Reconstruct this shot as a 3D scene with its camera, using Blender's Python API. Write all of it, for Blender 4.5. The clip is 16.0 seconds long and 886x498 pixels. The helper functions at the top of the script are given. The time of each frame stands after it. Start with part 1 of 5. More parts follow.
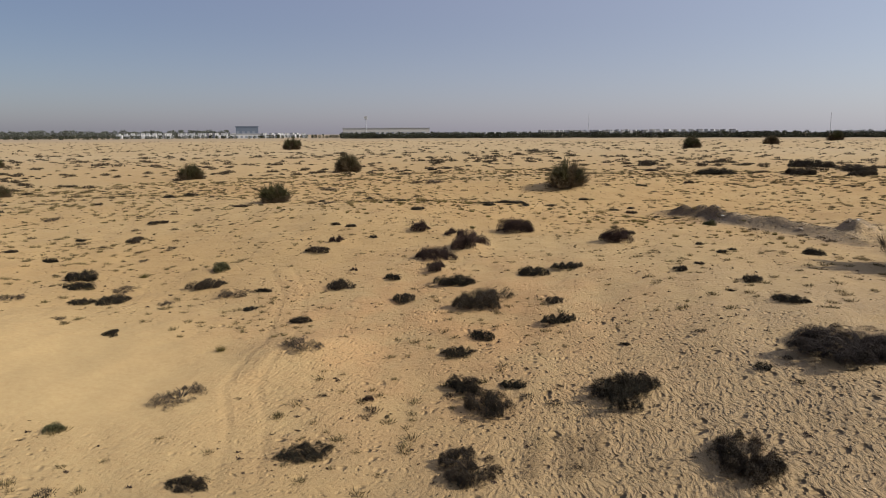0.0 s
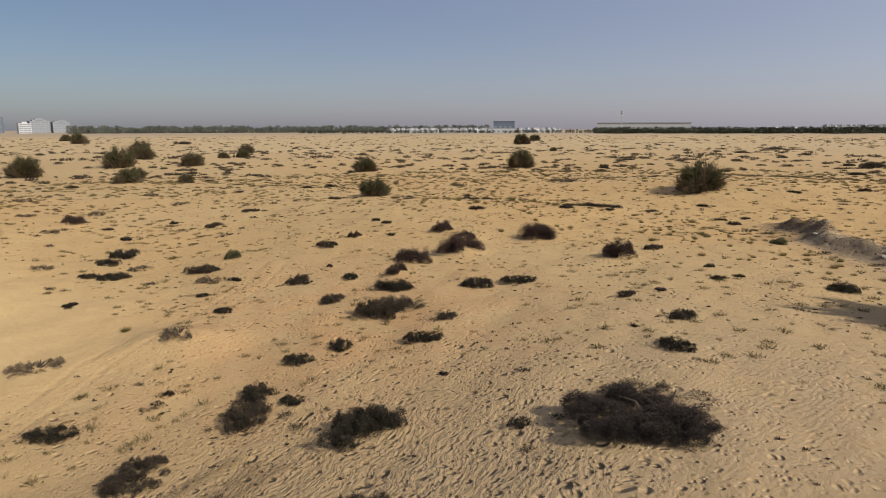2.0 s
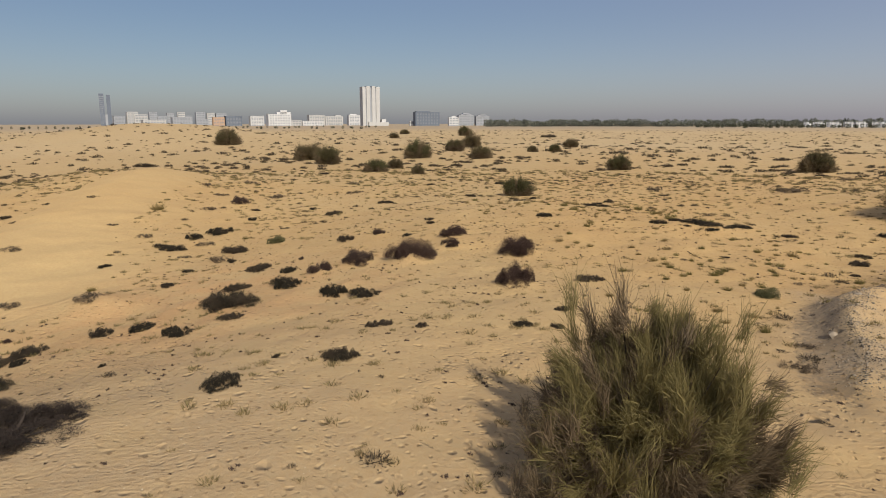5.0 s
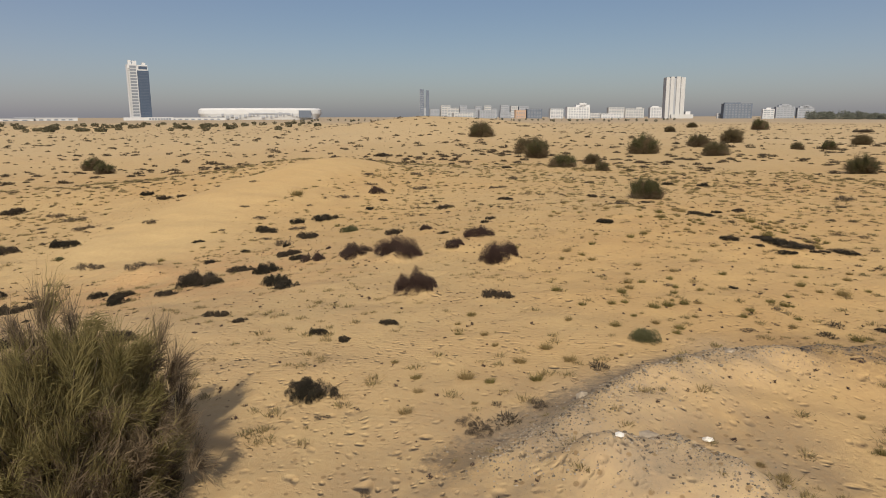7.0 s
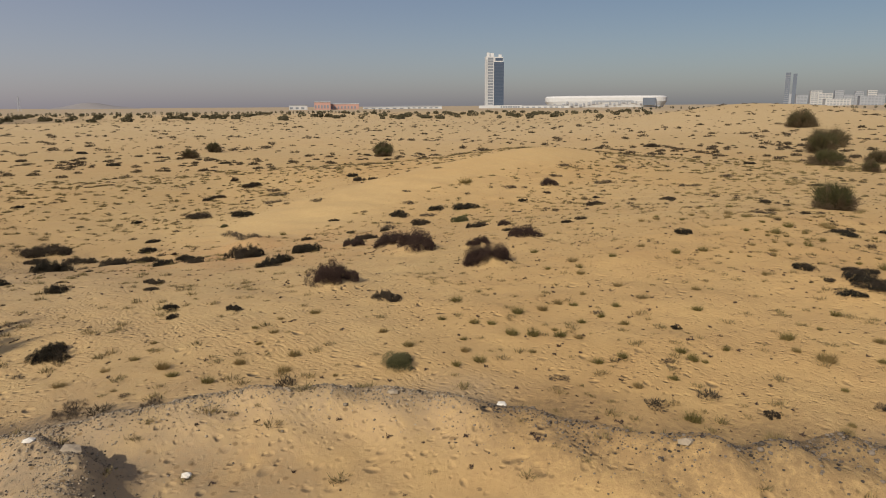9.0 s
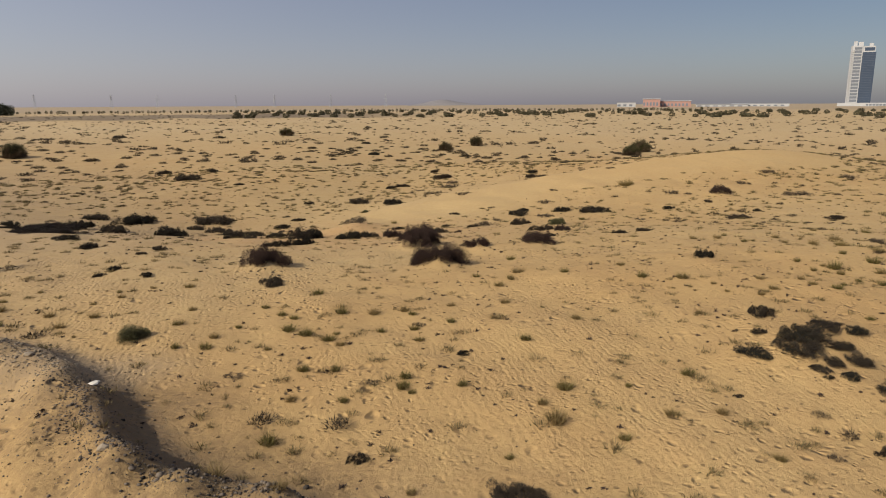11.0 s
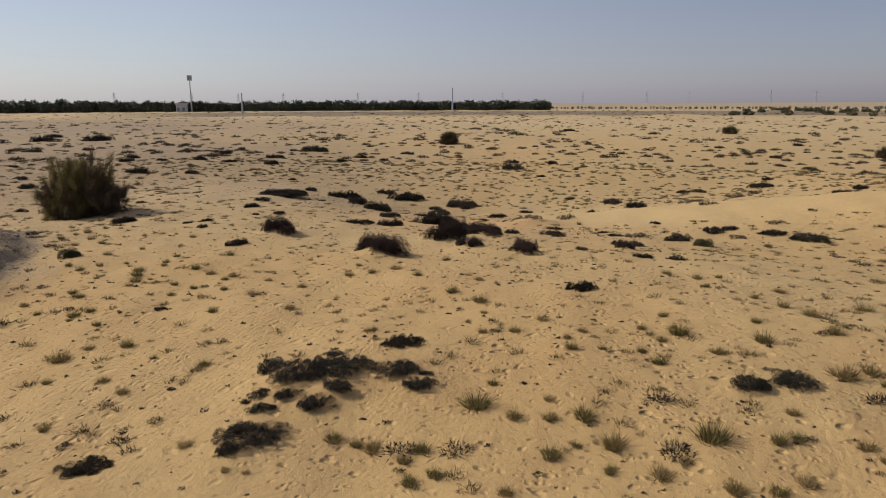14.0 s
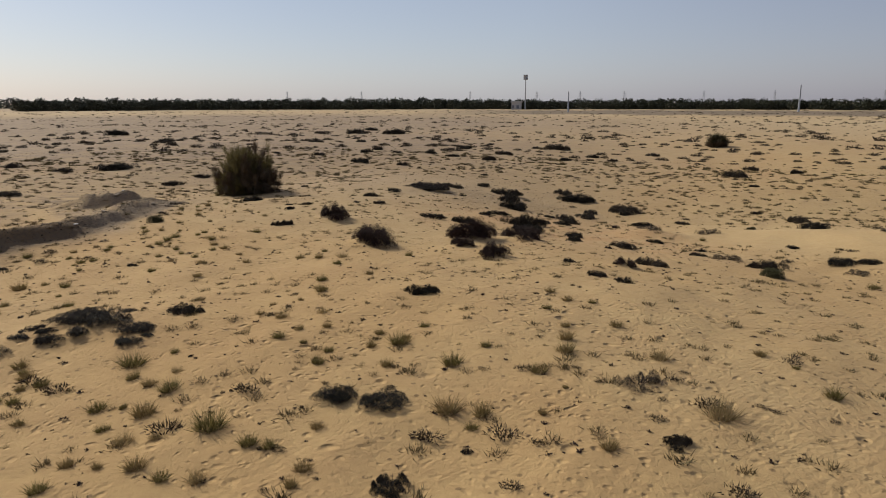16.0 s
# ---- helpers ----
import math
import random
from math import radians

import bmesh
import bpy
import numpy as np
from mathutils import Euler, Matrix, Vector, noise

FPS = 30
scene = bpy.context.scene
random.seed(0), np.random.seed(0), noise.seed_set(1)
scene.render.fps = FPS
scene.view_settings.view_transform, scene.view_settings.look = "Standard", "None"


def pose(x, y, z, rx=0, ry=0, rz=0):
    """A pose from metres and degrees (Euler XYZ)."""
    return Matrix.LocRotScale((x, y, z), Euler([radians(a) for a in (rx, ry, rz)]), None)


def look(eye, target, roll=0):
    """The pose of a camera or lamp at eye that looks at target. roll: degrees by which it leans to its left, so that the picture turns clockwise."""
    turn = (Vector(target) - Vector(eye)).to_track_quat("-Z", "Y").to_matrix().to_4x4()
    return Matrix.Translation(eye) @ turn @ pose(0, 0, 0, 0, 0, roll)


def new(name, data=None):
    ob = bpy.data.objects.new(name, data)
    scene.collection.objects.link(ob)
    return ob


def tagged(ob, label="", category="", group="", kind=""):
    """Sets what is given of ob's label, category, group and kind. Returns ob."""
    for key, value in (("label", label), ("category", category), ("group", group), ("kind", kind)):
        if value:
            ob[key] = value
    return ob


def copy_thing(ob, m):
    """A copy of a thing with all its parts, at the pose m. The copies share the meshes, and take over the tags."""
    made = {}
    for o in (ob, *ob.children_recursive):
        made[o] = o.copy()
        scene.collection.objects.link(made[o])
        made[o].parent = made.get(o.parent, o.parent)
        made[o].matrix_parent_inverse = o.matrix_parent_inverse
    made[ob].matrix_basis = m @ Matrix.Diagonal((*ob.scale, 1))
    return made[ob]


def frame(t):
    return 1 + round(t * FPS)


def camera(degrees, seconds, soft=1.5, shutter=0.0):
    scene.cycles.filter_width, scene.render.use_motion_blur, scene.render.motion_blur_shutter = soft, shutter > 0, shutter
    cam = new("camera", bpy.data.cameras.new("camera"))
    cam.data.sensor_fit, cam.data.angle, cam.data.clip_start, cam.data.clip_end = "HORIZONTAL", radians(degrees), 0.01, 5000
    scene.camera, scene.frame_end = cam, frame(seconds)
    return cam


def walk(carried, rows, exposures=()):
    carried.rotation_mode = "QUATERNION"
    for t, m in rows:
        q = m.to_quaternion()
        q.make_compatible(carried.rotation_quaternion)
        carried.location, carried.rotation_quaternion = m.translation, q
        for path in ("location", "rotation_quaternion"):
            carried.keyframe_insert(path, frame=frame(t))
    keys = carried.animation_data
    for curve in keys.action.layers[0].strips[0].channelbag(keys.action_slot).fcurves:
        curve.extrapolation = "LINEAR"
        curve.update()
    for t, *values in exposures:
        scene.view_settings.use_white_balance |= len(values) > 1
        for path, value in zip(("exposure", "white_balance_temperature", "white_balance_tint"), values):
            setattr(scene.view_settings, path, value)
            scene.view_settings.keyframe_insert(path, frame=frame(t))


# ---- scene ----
cam = camera(65.91, 16.0, 1.0)
PATH = [
    (0.0, pose(-6.163, -57.085, 8.510, 80.348, 0, 0.000) @ pose(0, 0, 0, 0, 0, -0.24)),
    (0.5, pose(-1.549, -56.207, 8.519, 80.306, 0, 5.242) @ pose(0, 0, 0, 0, 0, -0.24)),
    (1.0, pose(3.122, -54.887, 8.533, 80.234, 0, 10.675) @ pose(0, 0, 0, 0, 0, -0.14)),
    (1.5, pose(7.694, -53.166, 8.553, 80.091, 0, 16.118) @ pose(0, 0, 0, 0, 0, -0.19)),
    (2.0, pose(12.150, -51.027, 8.588, 79.987, 0, 21.524) @ pose(0, 0, 0, 0, 0, -0.16)),
    (2.5, pose(16.363, -48.523, 8.635, 79.914, 0, 26.832) @ pose(0, 0, 0, 0, 0, -0.22)),
    (3.0, pose(20.366, -45.603, 8.694, 79.880, 0, 32.220) @ pose(0, 0, 0, 0, 0, -0.17)),
    (3.5, pose(24.099, -42.306, 8.757, 79.848, 0, 37.632) @ pose(0, 0, 0, 0, 0, -0.20)),
    (4.0, pose(27.626, -38.610, 8.816, 79.722, 0, 43.243) @ pose(0, 0, 0, 0, 0, -0.04)),
    (4.5, pose(30.759, -34.760, 8.875, 79.632, 0, 48.711) @ pose(0, 0, 0, 0, 0, -0.06)),
    (5.0, pose(33.526, -30.621, 8.929, 79.516, 0, 54.289) @ pose(0, 0, 0, 0, 0, -0.06)),
    (5.5, pose(35.850, -26.232, 8.975, 79.386, 0, 60.042) @ pose(0, 0, 0, 0, 0, -0.08)),
    (6.0, pose(37.678, -21.592, 9.014, 79.244, 0, 66.067) @ pose(0, 0, 0, 0, 0, -0.12)),
    (6.5, pose(38.943, -16.753, 9.046, 79.049, 0, 72.584) @ pose(0, 0, 0, 0, 0, -0.19)),
    (7.0, pose(39.704, -11.591, 9.075, 78.951, 0, 79.002) @ pose(0, 0, 0, 0, 0, -0.13)),
    (7.5, pose(39.804, -6.488, 9.091, 78.763, 0, 86.197) @ pose(0, 0, 0, 0, 0, -0.30)),
    (8.0, pose(39.315, -1.280, 9.112, 78.401, 0, 93.615) @ pose(0, 0, 0, 0, 0, -0.30)),
    (8.5, pose(38.302, 3.686, 9.128, 78.175, 0, 100.506) @ pose(0, 0, 0, 0, 0, -0.47)),
    (9.0, pose(36.747, 8.557, 9.134, 78.077, 0, 107.291) @ pose(0, 0, 0, 0, 0, -0.40)),
    (9.5, pose(34.649, 13.125, 9.071, 77.962, 0, 114.069) @ pose(0, 0, 0, 0, 0, -0.43)),
    (10.0, pose(32.063, 17.407, 8.991, 77.942, 0, 120.768) @ pose(0, 0, 0, 0, 0, -0.40)),
    (10.5, pose(29.017, 21.370, 8.900, 77.965, 0, 127.496) @ pose(0, 0, 0, 0, 0, -0.35)),
    (11.0, pose(25.554, 24.994, 8.815, 78.003, 0, 134.310) @ pose(0, 0, 0, 0, 0, -0.28)),
    (11.5, pose(21.710, 28.245, 8.744, 78.049, 0, 141.219) @ pose(0, 0, 0, 0, 0, -0.24)),
    (12.0, pose(17.562, 31.161, 8.733, 77.998, 0, 148.361) @ pose(0, 0, 0, 0, 0, -0.10)),
    (12.5, pose(13.144, 33.596, 8.732, 78.004, 0, 155.461) @ pose(0, 0, 0, 0, 0, -0.10)),
    (13.0, pose(8.468, 35.549, 8.718, 77.986, 0, 162.548) @ pose(0, 0, 0, 0, 0, -0.12)),
    (13.5, pose(3.667, 36.949, 8.695, 77.940, 0, 169.575) @ pose(0, 0, 0, 0, 0, -0.22)),
    (14.0, pose(-1.258, 37.751, 8.685, 77.886, 0, 176.583) @ pose(0, 0, 0, 0, 0, -0.23)),
    (14.5, pose(-6.207, 37.939, 8.700, 77.900, 0, 183.619) @ pose(0, 0, 0, 0, 0, -0.18)),
    (15.0, pose(-11.175, 37.563, 8.736, 77.921, 0, 190.588) @ pose(0, 0, 0, 0, 0, -0.05)),
    (15.5, pose(-16.011, 36.630, 8.770, 77.914, 0, 197.430) @ pose(0, 0, 0, 0, 0, -0.08)),
    (16.0, pose(-20.790, 35.097, 8.792, 77.806, 0, 204.383) @ pose(0, 0, 0, 0, 0, -0.10)),
]
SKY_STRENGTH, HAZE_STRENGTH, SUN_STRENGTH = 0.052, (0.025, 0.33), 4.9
EXPOSURES = [(0.0, -0.02, 6150, 10), (3.5, 0.11, 6350, 10), (6.5, 0.1, 6450, 10), (9.0, -0.08, 6650, 10), (12.5, -0.06, 6400, 10), (16.0, -0.29, 6150, 10)]
walk(cam, PATH, EXPOSURES)

# ---- light ----
SUN_AZIMUTH, SUN_HEIGHT = radians(-15.0), radians(35.0)
world = bpy.data.worlds.new("world")
scene.world = world
world.use_nodes = True
wt = world.node_tree
wt.nodes.clear()
sky = wt.nodes.new("ShaderNodeTexSky")
sky.sky_type = "NISHITA"
sky.sun_disc = False
sky.sun_elevation = SUN_HEIGHT
sky.sun_rotation = radians(90.0) - SUN_AZIMUTH
sky.air_density, sky.dust_density, sky.ozone_density, sky.altitude = 1.0, 1.1, 4.0, 0
wbg = wt.nodes.new("ShaderNodeBackground")
wbg.inputs["Strength"].default_value = SKY_STRENGTH
wout = wt.nodes.new("ShaderNodeOutputWorld")
wt.links.new(sky.outputs[0], wbg.inputs[0])
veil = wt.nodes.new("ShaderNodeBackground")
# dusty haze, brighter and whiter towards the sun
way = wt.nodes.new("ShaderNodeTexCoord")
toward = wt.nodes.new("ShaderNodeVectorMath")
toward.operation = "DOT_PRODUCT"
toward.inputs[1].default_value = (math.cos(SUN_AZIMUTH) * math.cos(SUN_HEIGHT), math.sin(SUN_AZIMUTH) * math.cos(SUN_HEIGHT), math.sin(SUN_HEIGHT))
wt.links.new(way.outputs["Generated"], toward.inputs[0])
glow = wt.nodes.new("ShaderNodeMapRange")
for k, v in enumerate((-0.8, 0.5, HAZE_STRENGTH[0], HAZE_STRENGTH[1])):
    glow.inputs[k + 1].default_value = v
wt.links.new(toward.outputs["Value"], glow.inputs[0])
# and thicker low over the horizon
height = wt.nodes.new("ShaderNodeSeparateXYZ")
wt.links.new(way.outputs["Generated"], height.inputs[0])
low = wt.nodes.new("ShaderNodeMapRange")
low.interpolation_type = "SMOOTHSTEP"
for k, v in enumerate((0.0, 0.16, 1.0, 0.0)):
    low.inputs[k + 1].default_value = v
wt.links.new(height.outputs["Z"], low.inputs[0])
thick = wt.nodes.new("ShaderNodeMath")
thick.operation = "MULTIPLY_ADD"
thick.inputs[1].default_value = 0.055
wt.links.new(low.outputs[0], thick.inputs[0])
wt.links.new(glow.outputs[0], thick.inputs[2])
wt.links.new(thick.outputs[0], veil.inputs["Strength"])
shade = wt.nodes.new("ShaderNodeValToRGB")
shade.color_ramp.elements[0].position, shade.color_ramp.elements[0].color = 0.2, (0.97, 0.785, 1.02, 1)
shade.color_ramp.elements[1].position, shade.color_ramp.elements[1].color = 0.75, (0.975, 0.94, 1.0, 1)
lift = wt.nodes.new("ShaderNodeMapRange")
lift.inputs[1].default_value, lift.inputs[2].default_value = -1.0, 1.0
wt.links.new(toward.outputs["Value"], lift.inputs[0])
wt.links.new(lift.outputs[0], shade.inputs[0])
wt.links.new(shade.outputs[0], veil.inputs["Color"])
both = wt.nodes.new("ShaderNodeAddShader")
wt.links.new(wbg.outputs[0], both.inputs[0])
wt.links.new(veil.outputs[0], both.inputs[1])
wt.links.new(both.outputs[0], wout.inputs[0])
lamp = bpy.data.lights.new("sun", "SUN")
lamp.energy, lamp.angle, lamp.color = SUN_STRENGTH, radians(0.6), (1.0, 0.89, 0.73)
sun = new("sun", lamp)
sun.matrix_world = look((60 * math.cos(SUN_AZIMUTH), 60 * math.sin(SUN_AZIMUTH), 60 * math.tan(SUN_HEIGHT)), (0, 0, 0))

# ---- materials ----


def material(name, rough=0.9):
    m = bpy.data.materials.new(name)
    m.use_nodes = True
    b = m.node_tree.nodes["Principled BSDF"]
    b.inputs["Roughness"].default_value = rough
    b.inputs["Specular IOR Level"].default_value = 0.2
    return m, m.node_tree, b


def node(t, kind, inputs=None, **props):
    n = t.nodes.new("ShaderNode" + kind)
    if "operation" in props:
        n.operation = props["operation"]
    if "blend" in props:
        n.data_type, n.blend_type = "RGBA", props["blend"]
    if "feature" in props:
        n.feature = props["feature"]
    for k, v in (inputs or {}).items():
        if isinstance(v, bpy.types.NodeSocket):
            t.links.new(v, n.inputs[k])
        else:
            n.inputs[k].default_value = v
    return n


def ramp(t, fac, stops):
    r = t.nodes.new("ShaderNodeValToRGB")
    t.links.new(fac, r.inputs[0])
    el = r.color_ramp.elements
    while len(el) < len(stops):
        el.new(0.5)
    for e, (p, c) in zip(el, stops):
        e.position, e.color = p, (*c, 1) if len(c) == 3 else (c[0], c[0], c[0], 1)
    return r.outputs[0]


def mix(t, fac, a, b, blend="MIX"):
    n = node(t, "Mix", blend=blend)
    for k, v in ((0, fac), (6, a), (7, b)):
        if isinstance(v, bpy.types.NodeSocket):
            t.links.new(v, n.inputs[k])
        else:
            n.inputs[k].default_value = v if k == 0 else (*v, 1)
    return n.outputs[2]


def math_node(t, op, a, b=0.0, c=0.0):
    return node(t, "Math", {0: a, 1: b, 2: c}, operation=op).outputs[0]


def near_to(t, pos, x, y, inner, outer):
    """1 within inner metres of a place on the ground, falling to 0 at outer."""
    v = node(t, "VectorMath", {0: pos, 1: (1, 1, 0)}, operation="MULTIPLY").outputs[0]
    d = node(t, "VectorMath", {0: v, 1: (x, y, 0)}, operation="DISTANCE").outputs["Value"]
    return node(t, "MapRange", {0: d, 1: outer, 2: inner, 3: 0.0, 4: 1.0}).outputs[0]


def along(t, pos, a, b):
    """The distance on the ground from a straight stretch a to b."""
    flat = node(t, "VectorMath", {0: pos, 1: (1, 1, 0)}, operation="MULTIPLY").outputs[0]
    pa = node(t, "VectorMath", {0: flat, 1: (a[0], a[1], 0)}, operation="SUBTRACT").outputs[0]
    ba = (b[0] - a[0], b[1] - a[1], 0)
    dot = node(t, "VectorMath", {0: pa, 1: ba}, operation="DOT_PRODUCT").outputs["Value"]
    u = node(t, "Clamp", {0: math_node(t, "DIVIDE", dot, ba[0] ** 2 + ba[1] ** 2)}).outputs[0]
    foot = node(t, "VectorMath", {0: ba, "Scale": u}, operation="SCALE").outputs[0]
    return node(t, "VectorMath", {0: pa, 1: foot}, operation="DISTANCE").outputs["Value"]


# a wheel track past the bare drift, and short scrapes in the trodden sand
RUTS = [(-17.7, -9.0), (-15.7, -14.3), (-15.1, -19.7), (-14.7, -23.2), (-15.2, -25.9), (-15.3, -27.9), (-14.0, -31.4), (-13.3, -35.3)]
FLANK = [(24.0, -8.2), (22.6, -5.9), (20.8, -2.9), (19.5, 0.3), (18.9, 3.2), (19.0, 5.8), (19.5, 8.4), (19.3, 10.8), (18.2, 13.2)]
CREST = [(-20, -28.5), (-38, -22.5), (-55, -13.5), (-76, -3)]
FURROWS = [((-2.6, -33.3), (-3.2, -35.6)), ((-1.4, -33.6), (-1.9, -35.9)), ((-0.5, -33.7), (-1.1, -35.5))]


def sand_material():
    m, t, b = material("desert_sand", 0.95)
    pos = node(t, "NewGeometry").outputs["Position"]
    broad = node(t, "TexNoise", {"Vector": pos, "Scale": 0.028, "Detail": 5, "Roughness": 0.6}).outputs[0]
    mid = node(t, "TexNoise", {"Vector": pos, "Scale": 0.35, "Detail": 6, "Roughness": 0.62}).outputs[0]
    fine = node(t, "TexNoise", {"Vector": pos, "Scale": 4.0, "Detail": 6, "Roughness": 0.75}).outputs[0]
    grain = node(t, "TexNoise", {"Vector": pos, "Scale": 38.0, "Detail": 3}).outputs[0]
    base = ramp(t, broad, [(0.30, (0.39, 0.258, 0.120)), (0.45, (0.465, 0.322, 0.155)), (0.62, (0.49, 0.355, 0.182)), (0.78, (0.45, 0.322, 0.168))])
    base = mix(t, ramp(t, mid, [(0.35, (0,)), (0.7, (0.55,))]), base, (0.365, 0.232, 0.115))
    # paler trampled, gravelly ground and a greyish gravel plain
    pale = math_node(t, "MULTIPLY", near_to(t, pos, 14, -34, 7, 20), ramp(t, mid, [(0.3, (0.35,)), (0.6, (0.95,))]))
    base = mix(t, pale, base, (0.51, 0.375, 0.24))
    churned = math_node(t, "MULTIPLY", near_to(t, pos, 1, -36, 3, 12), ramp(t, fine, [(0.35, (0.55,)), (0.6, (0.05,))]))
    base = mix(t, churned, base, (0.24, 0.155, 0.095))
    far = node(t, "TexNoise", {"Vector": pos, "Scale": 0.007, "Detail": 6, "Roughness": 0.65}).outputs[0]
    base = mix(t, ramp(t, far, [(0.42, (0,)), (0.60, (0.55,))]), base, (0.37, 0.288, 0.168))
    # far ground paled with distance, haze put into its colour
    hazed_flats = math_node(t, "MULTIPLY", math_node(t, "SUBTRACT", 1.0, near_to(t, pos, -5, -10, 60, 260)), ramp(t, far, [(0.35, (0.75,)), (0.6, (0.35,))]))
    base = mix(t, hazed_flats, base, (0.455, 0.38, 0.265))
    grey = math_node(t, "MULTIPLY", math_node(t, "MAXIMUM", near_to(t, pos, 95, -90, 55, 125), near_to(t, pos, 230, -230, 130, 290)), ramp(t, mid, [(0.3, (0.5,)), (0.6, (0.95,))]))
    base = mix(t, grey, base, (0.205, 0.165, 0.138))
    # dark strip before the far hedges: road, and low ground with painted shade
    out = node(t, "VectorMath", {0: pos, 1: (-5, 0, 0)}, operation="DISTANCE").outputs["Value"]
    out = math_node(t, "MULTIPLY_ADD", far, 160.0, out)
    strip = math_node(t, "MULTIPLY", node(t, "MapRange", {0: out, 1: 560.0, 2: 610.0}).outputs[0], node(t, "MapRange", {0: out, 1: 860.0, 2: 800.0}).outputs[0])
    south = node(t, "VectorMath", {0: node(t, "VectorMath", {0: pos}, operation="NORMALIZE").outputs[0], 1: (-0.17, -0.985, 0)}, operation="DOT_PRODUCT").outputs["Value"]
    strip = math_node(t, "MULTIPLY", strip, node(t, "MapRange", {0: south, 1: 0.80, 2: 0.90}).outputs[0])
    base = mix(t, math_node(t, "MULTIPLY", strip, 0.9), base, (0.10, 0.094, 0.088))
    # beyond the strip, greyer towards the horizon: haze put into the colour
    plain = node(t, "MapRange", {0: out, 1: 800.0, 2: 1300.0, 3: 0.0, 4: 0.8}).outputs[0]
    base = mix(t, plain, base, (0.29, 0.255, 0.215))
    red = math_node(t, "MULTIPLY", near_to(t, pos, -7, -20, 4, 17), ramp(t, mid, [(0.35, (0.1,)), (0.6, (0.7,))]))
    base = mix(t, red, base, (0.455, 0.272, 0.14))
    # bare drift of blown sand
    crest = None
    for p, q in zip(CREST, CREST[1:]):
        d = along(t, pos, p, q)
        crest = d if crest is None else math_node(t, "MINIMUM", crest, d)
    crest = math_node(t, "MULTIPLY_ADD", mid, 6.0, crest)
    bare = node(t, "MapRange", {0: crest, 1: 12.5, 2: 6.0, 3: 0.0, 4: 1.0}).outputs[0]
    bare = math_node(t, "MAXIMUM", bare, near_to(t, pos, -23, -26, 3, 11))
    base = mix(t, math_node(t, "MULTIPLY", bare, 0.45), base, (0.49, 0.365, 0.195))
    # grey gravel strewn along the bulldozed bank
    gravel = None
    for gx, gy in ((23.8, -5.4), (22.0, -2.8), (20.8, -0.4), (20.0, 2.2), (19.8, 4.6), (20.3, 7.0), (20.6, 9.8), (19.3, 12.6), (18.0, 14.5), (25.9, -4.0), (27.0, -2.6), (18.9, 10.3), (17.7, 12.8), (19.5, 8.2), (18.4, 3.6), (18.2, 6.2), (19.8, 11.8)):
        g = near_to(t, pos, gx, gy, 0.8, 2.9)
        gravel = g if gravel is None else math_node(t, "MAXIMUM", gravel, g)
    gravel = math_node(t, "MULTIPLY", gravel, ramp(t, fine, [(0.35, (0.25,)), (0.6, (1.0,))]))
    # west flank darkened: dark gravel, and its shade put into the colour
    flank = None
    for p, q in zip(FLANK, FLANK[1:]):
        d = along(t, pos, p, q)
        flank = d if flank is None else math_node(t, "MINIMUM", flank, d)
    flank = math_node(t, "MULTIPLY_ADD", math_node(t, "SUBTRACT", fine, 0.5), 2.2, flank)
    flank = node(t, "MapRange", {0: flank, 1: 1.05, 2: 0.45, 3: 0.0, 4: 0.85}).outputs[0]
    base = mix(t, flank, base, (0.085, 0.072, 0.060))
    flats_gravel = math_node(t, "MULTIPLY", math_node(t, "MAXIMUM", near_to(t, pos, 28, -4, 3, 10), near_to(t, pos, 34, -6, 3, 11)), ramp(t, mid, [(0.42, (0,)), (0.60, (0.85,))]))
    base = mix(t, flats_gravel, base, (0.16, 0.13, 0.10))
    # blackish at the north end: dark gravel with shade put into its colour
    gravel_colour = mix(t, near_to(t, pos, 18.8, 9.8, 4.6, 6.6), (0.30, 0.25, 0.195), (0.060, 0.050, 0.042))
    base = mix(t, math_node(t, "MULTIPLY", gravel, 0.8), base, gravel_colour)
    # litter and droppings, and small pale stones
    cell = node(t, "TexVoronoi", {"Vector": pos, "Scale": 2.6, "Randomness": 1.0})
    keep = math_node(t, "MULTIPLY", ramp(t, cell.outputs["Distance"], [(0.15, (1,)), (0.22, (0,))]),
                     math_node(t, "GREATER_THAN", node(t, "SeparateColor", {0: cell.outputs["Color"]}).outputs[0], 0.45))
    keep = math_node(t, "MULTIPLY", keep, ramp(t, fine, [(0.42, (0,)), (0.50, (1,))]))
    keep = math_node(t, "MULTIPLY", keep, math_node(t, "SUBTRACT", 1.0, bare))
    base = mix(t, math_node(t, "MULTIPLY", keep, 0.85), base, (0.12, 0.085, 0.05))
    stone = node(t, "TexVoronoi", {"Vector": pos, "Scale": 6.0, "Randomness": 1.0})
    chips = math_node(t, "MULTIPLY", ramp(t, stone.outputs["Distance"], [(0.10, (1,)), (0.16, (0,))]),
                      math_node(t, "GREATER_THAN", node(t, "SeparateColor", {0: stone.outputs["Color"]}).outputs[1], 0.9))
    base = mix(t, math_node(t, "MULTIPLY", chips, pale), base, (0.72, 0.66, 0.56))
    base = mix(t, ramp(t, fine, [(0.38, (0.0,)), (0.66, (0.40,))]), base, (0.32, 0.20, 0.10))
    base = mix(t, math_node(t, "MULTIPLY", grain, 0.16), base, (0.34, 0.22, 0.12))
    base = mix(t, 1.0, base, (0.995, 0.985, 0.88), "MULTIPLY")
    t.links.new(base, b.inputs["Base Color"])
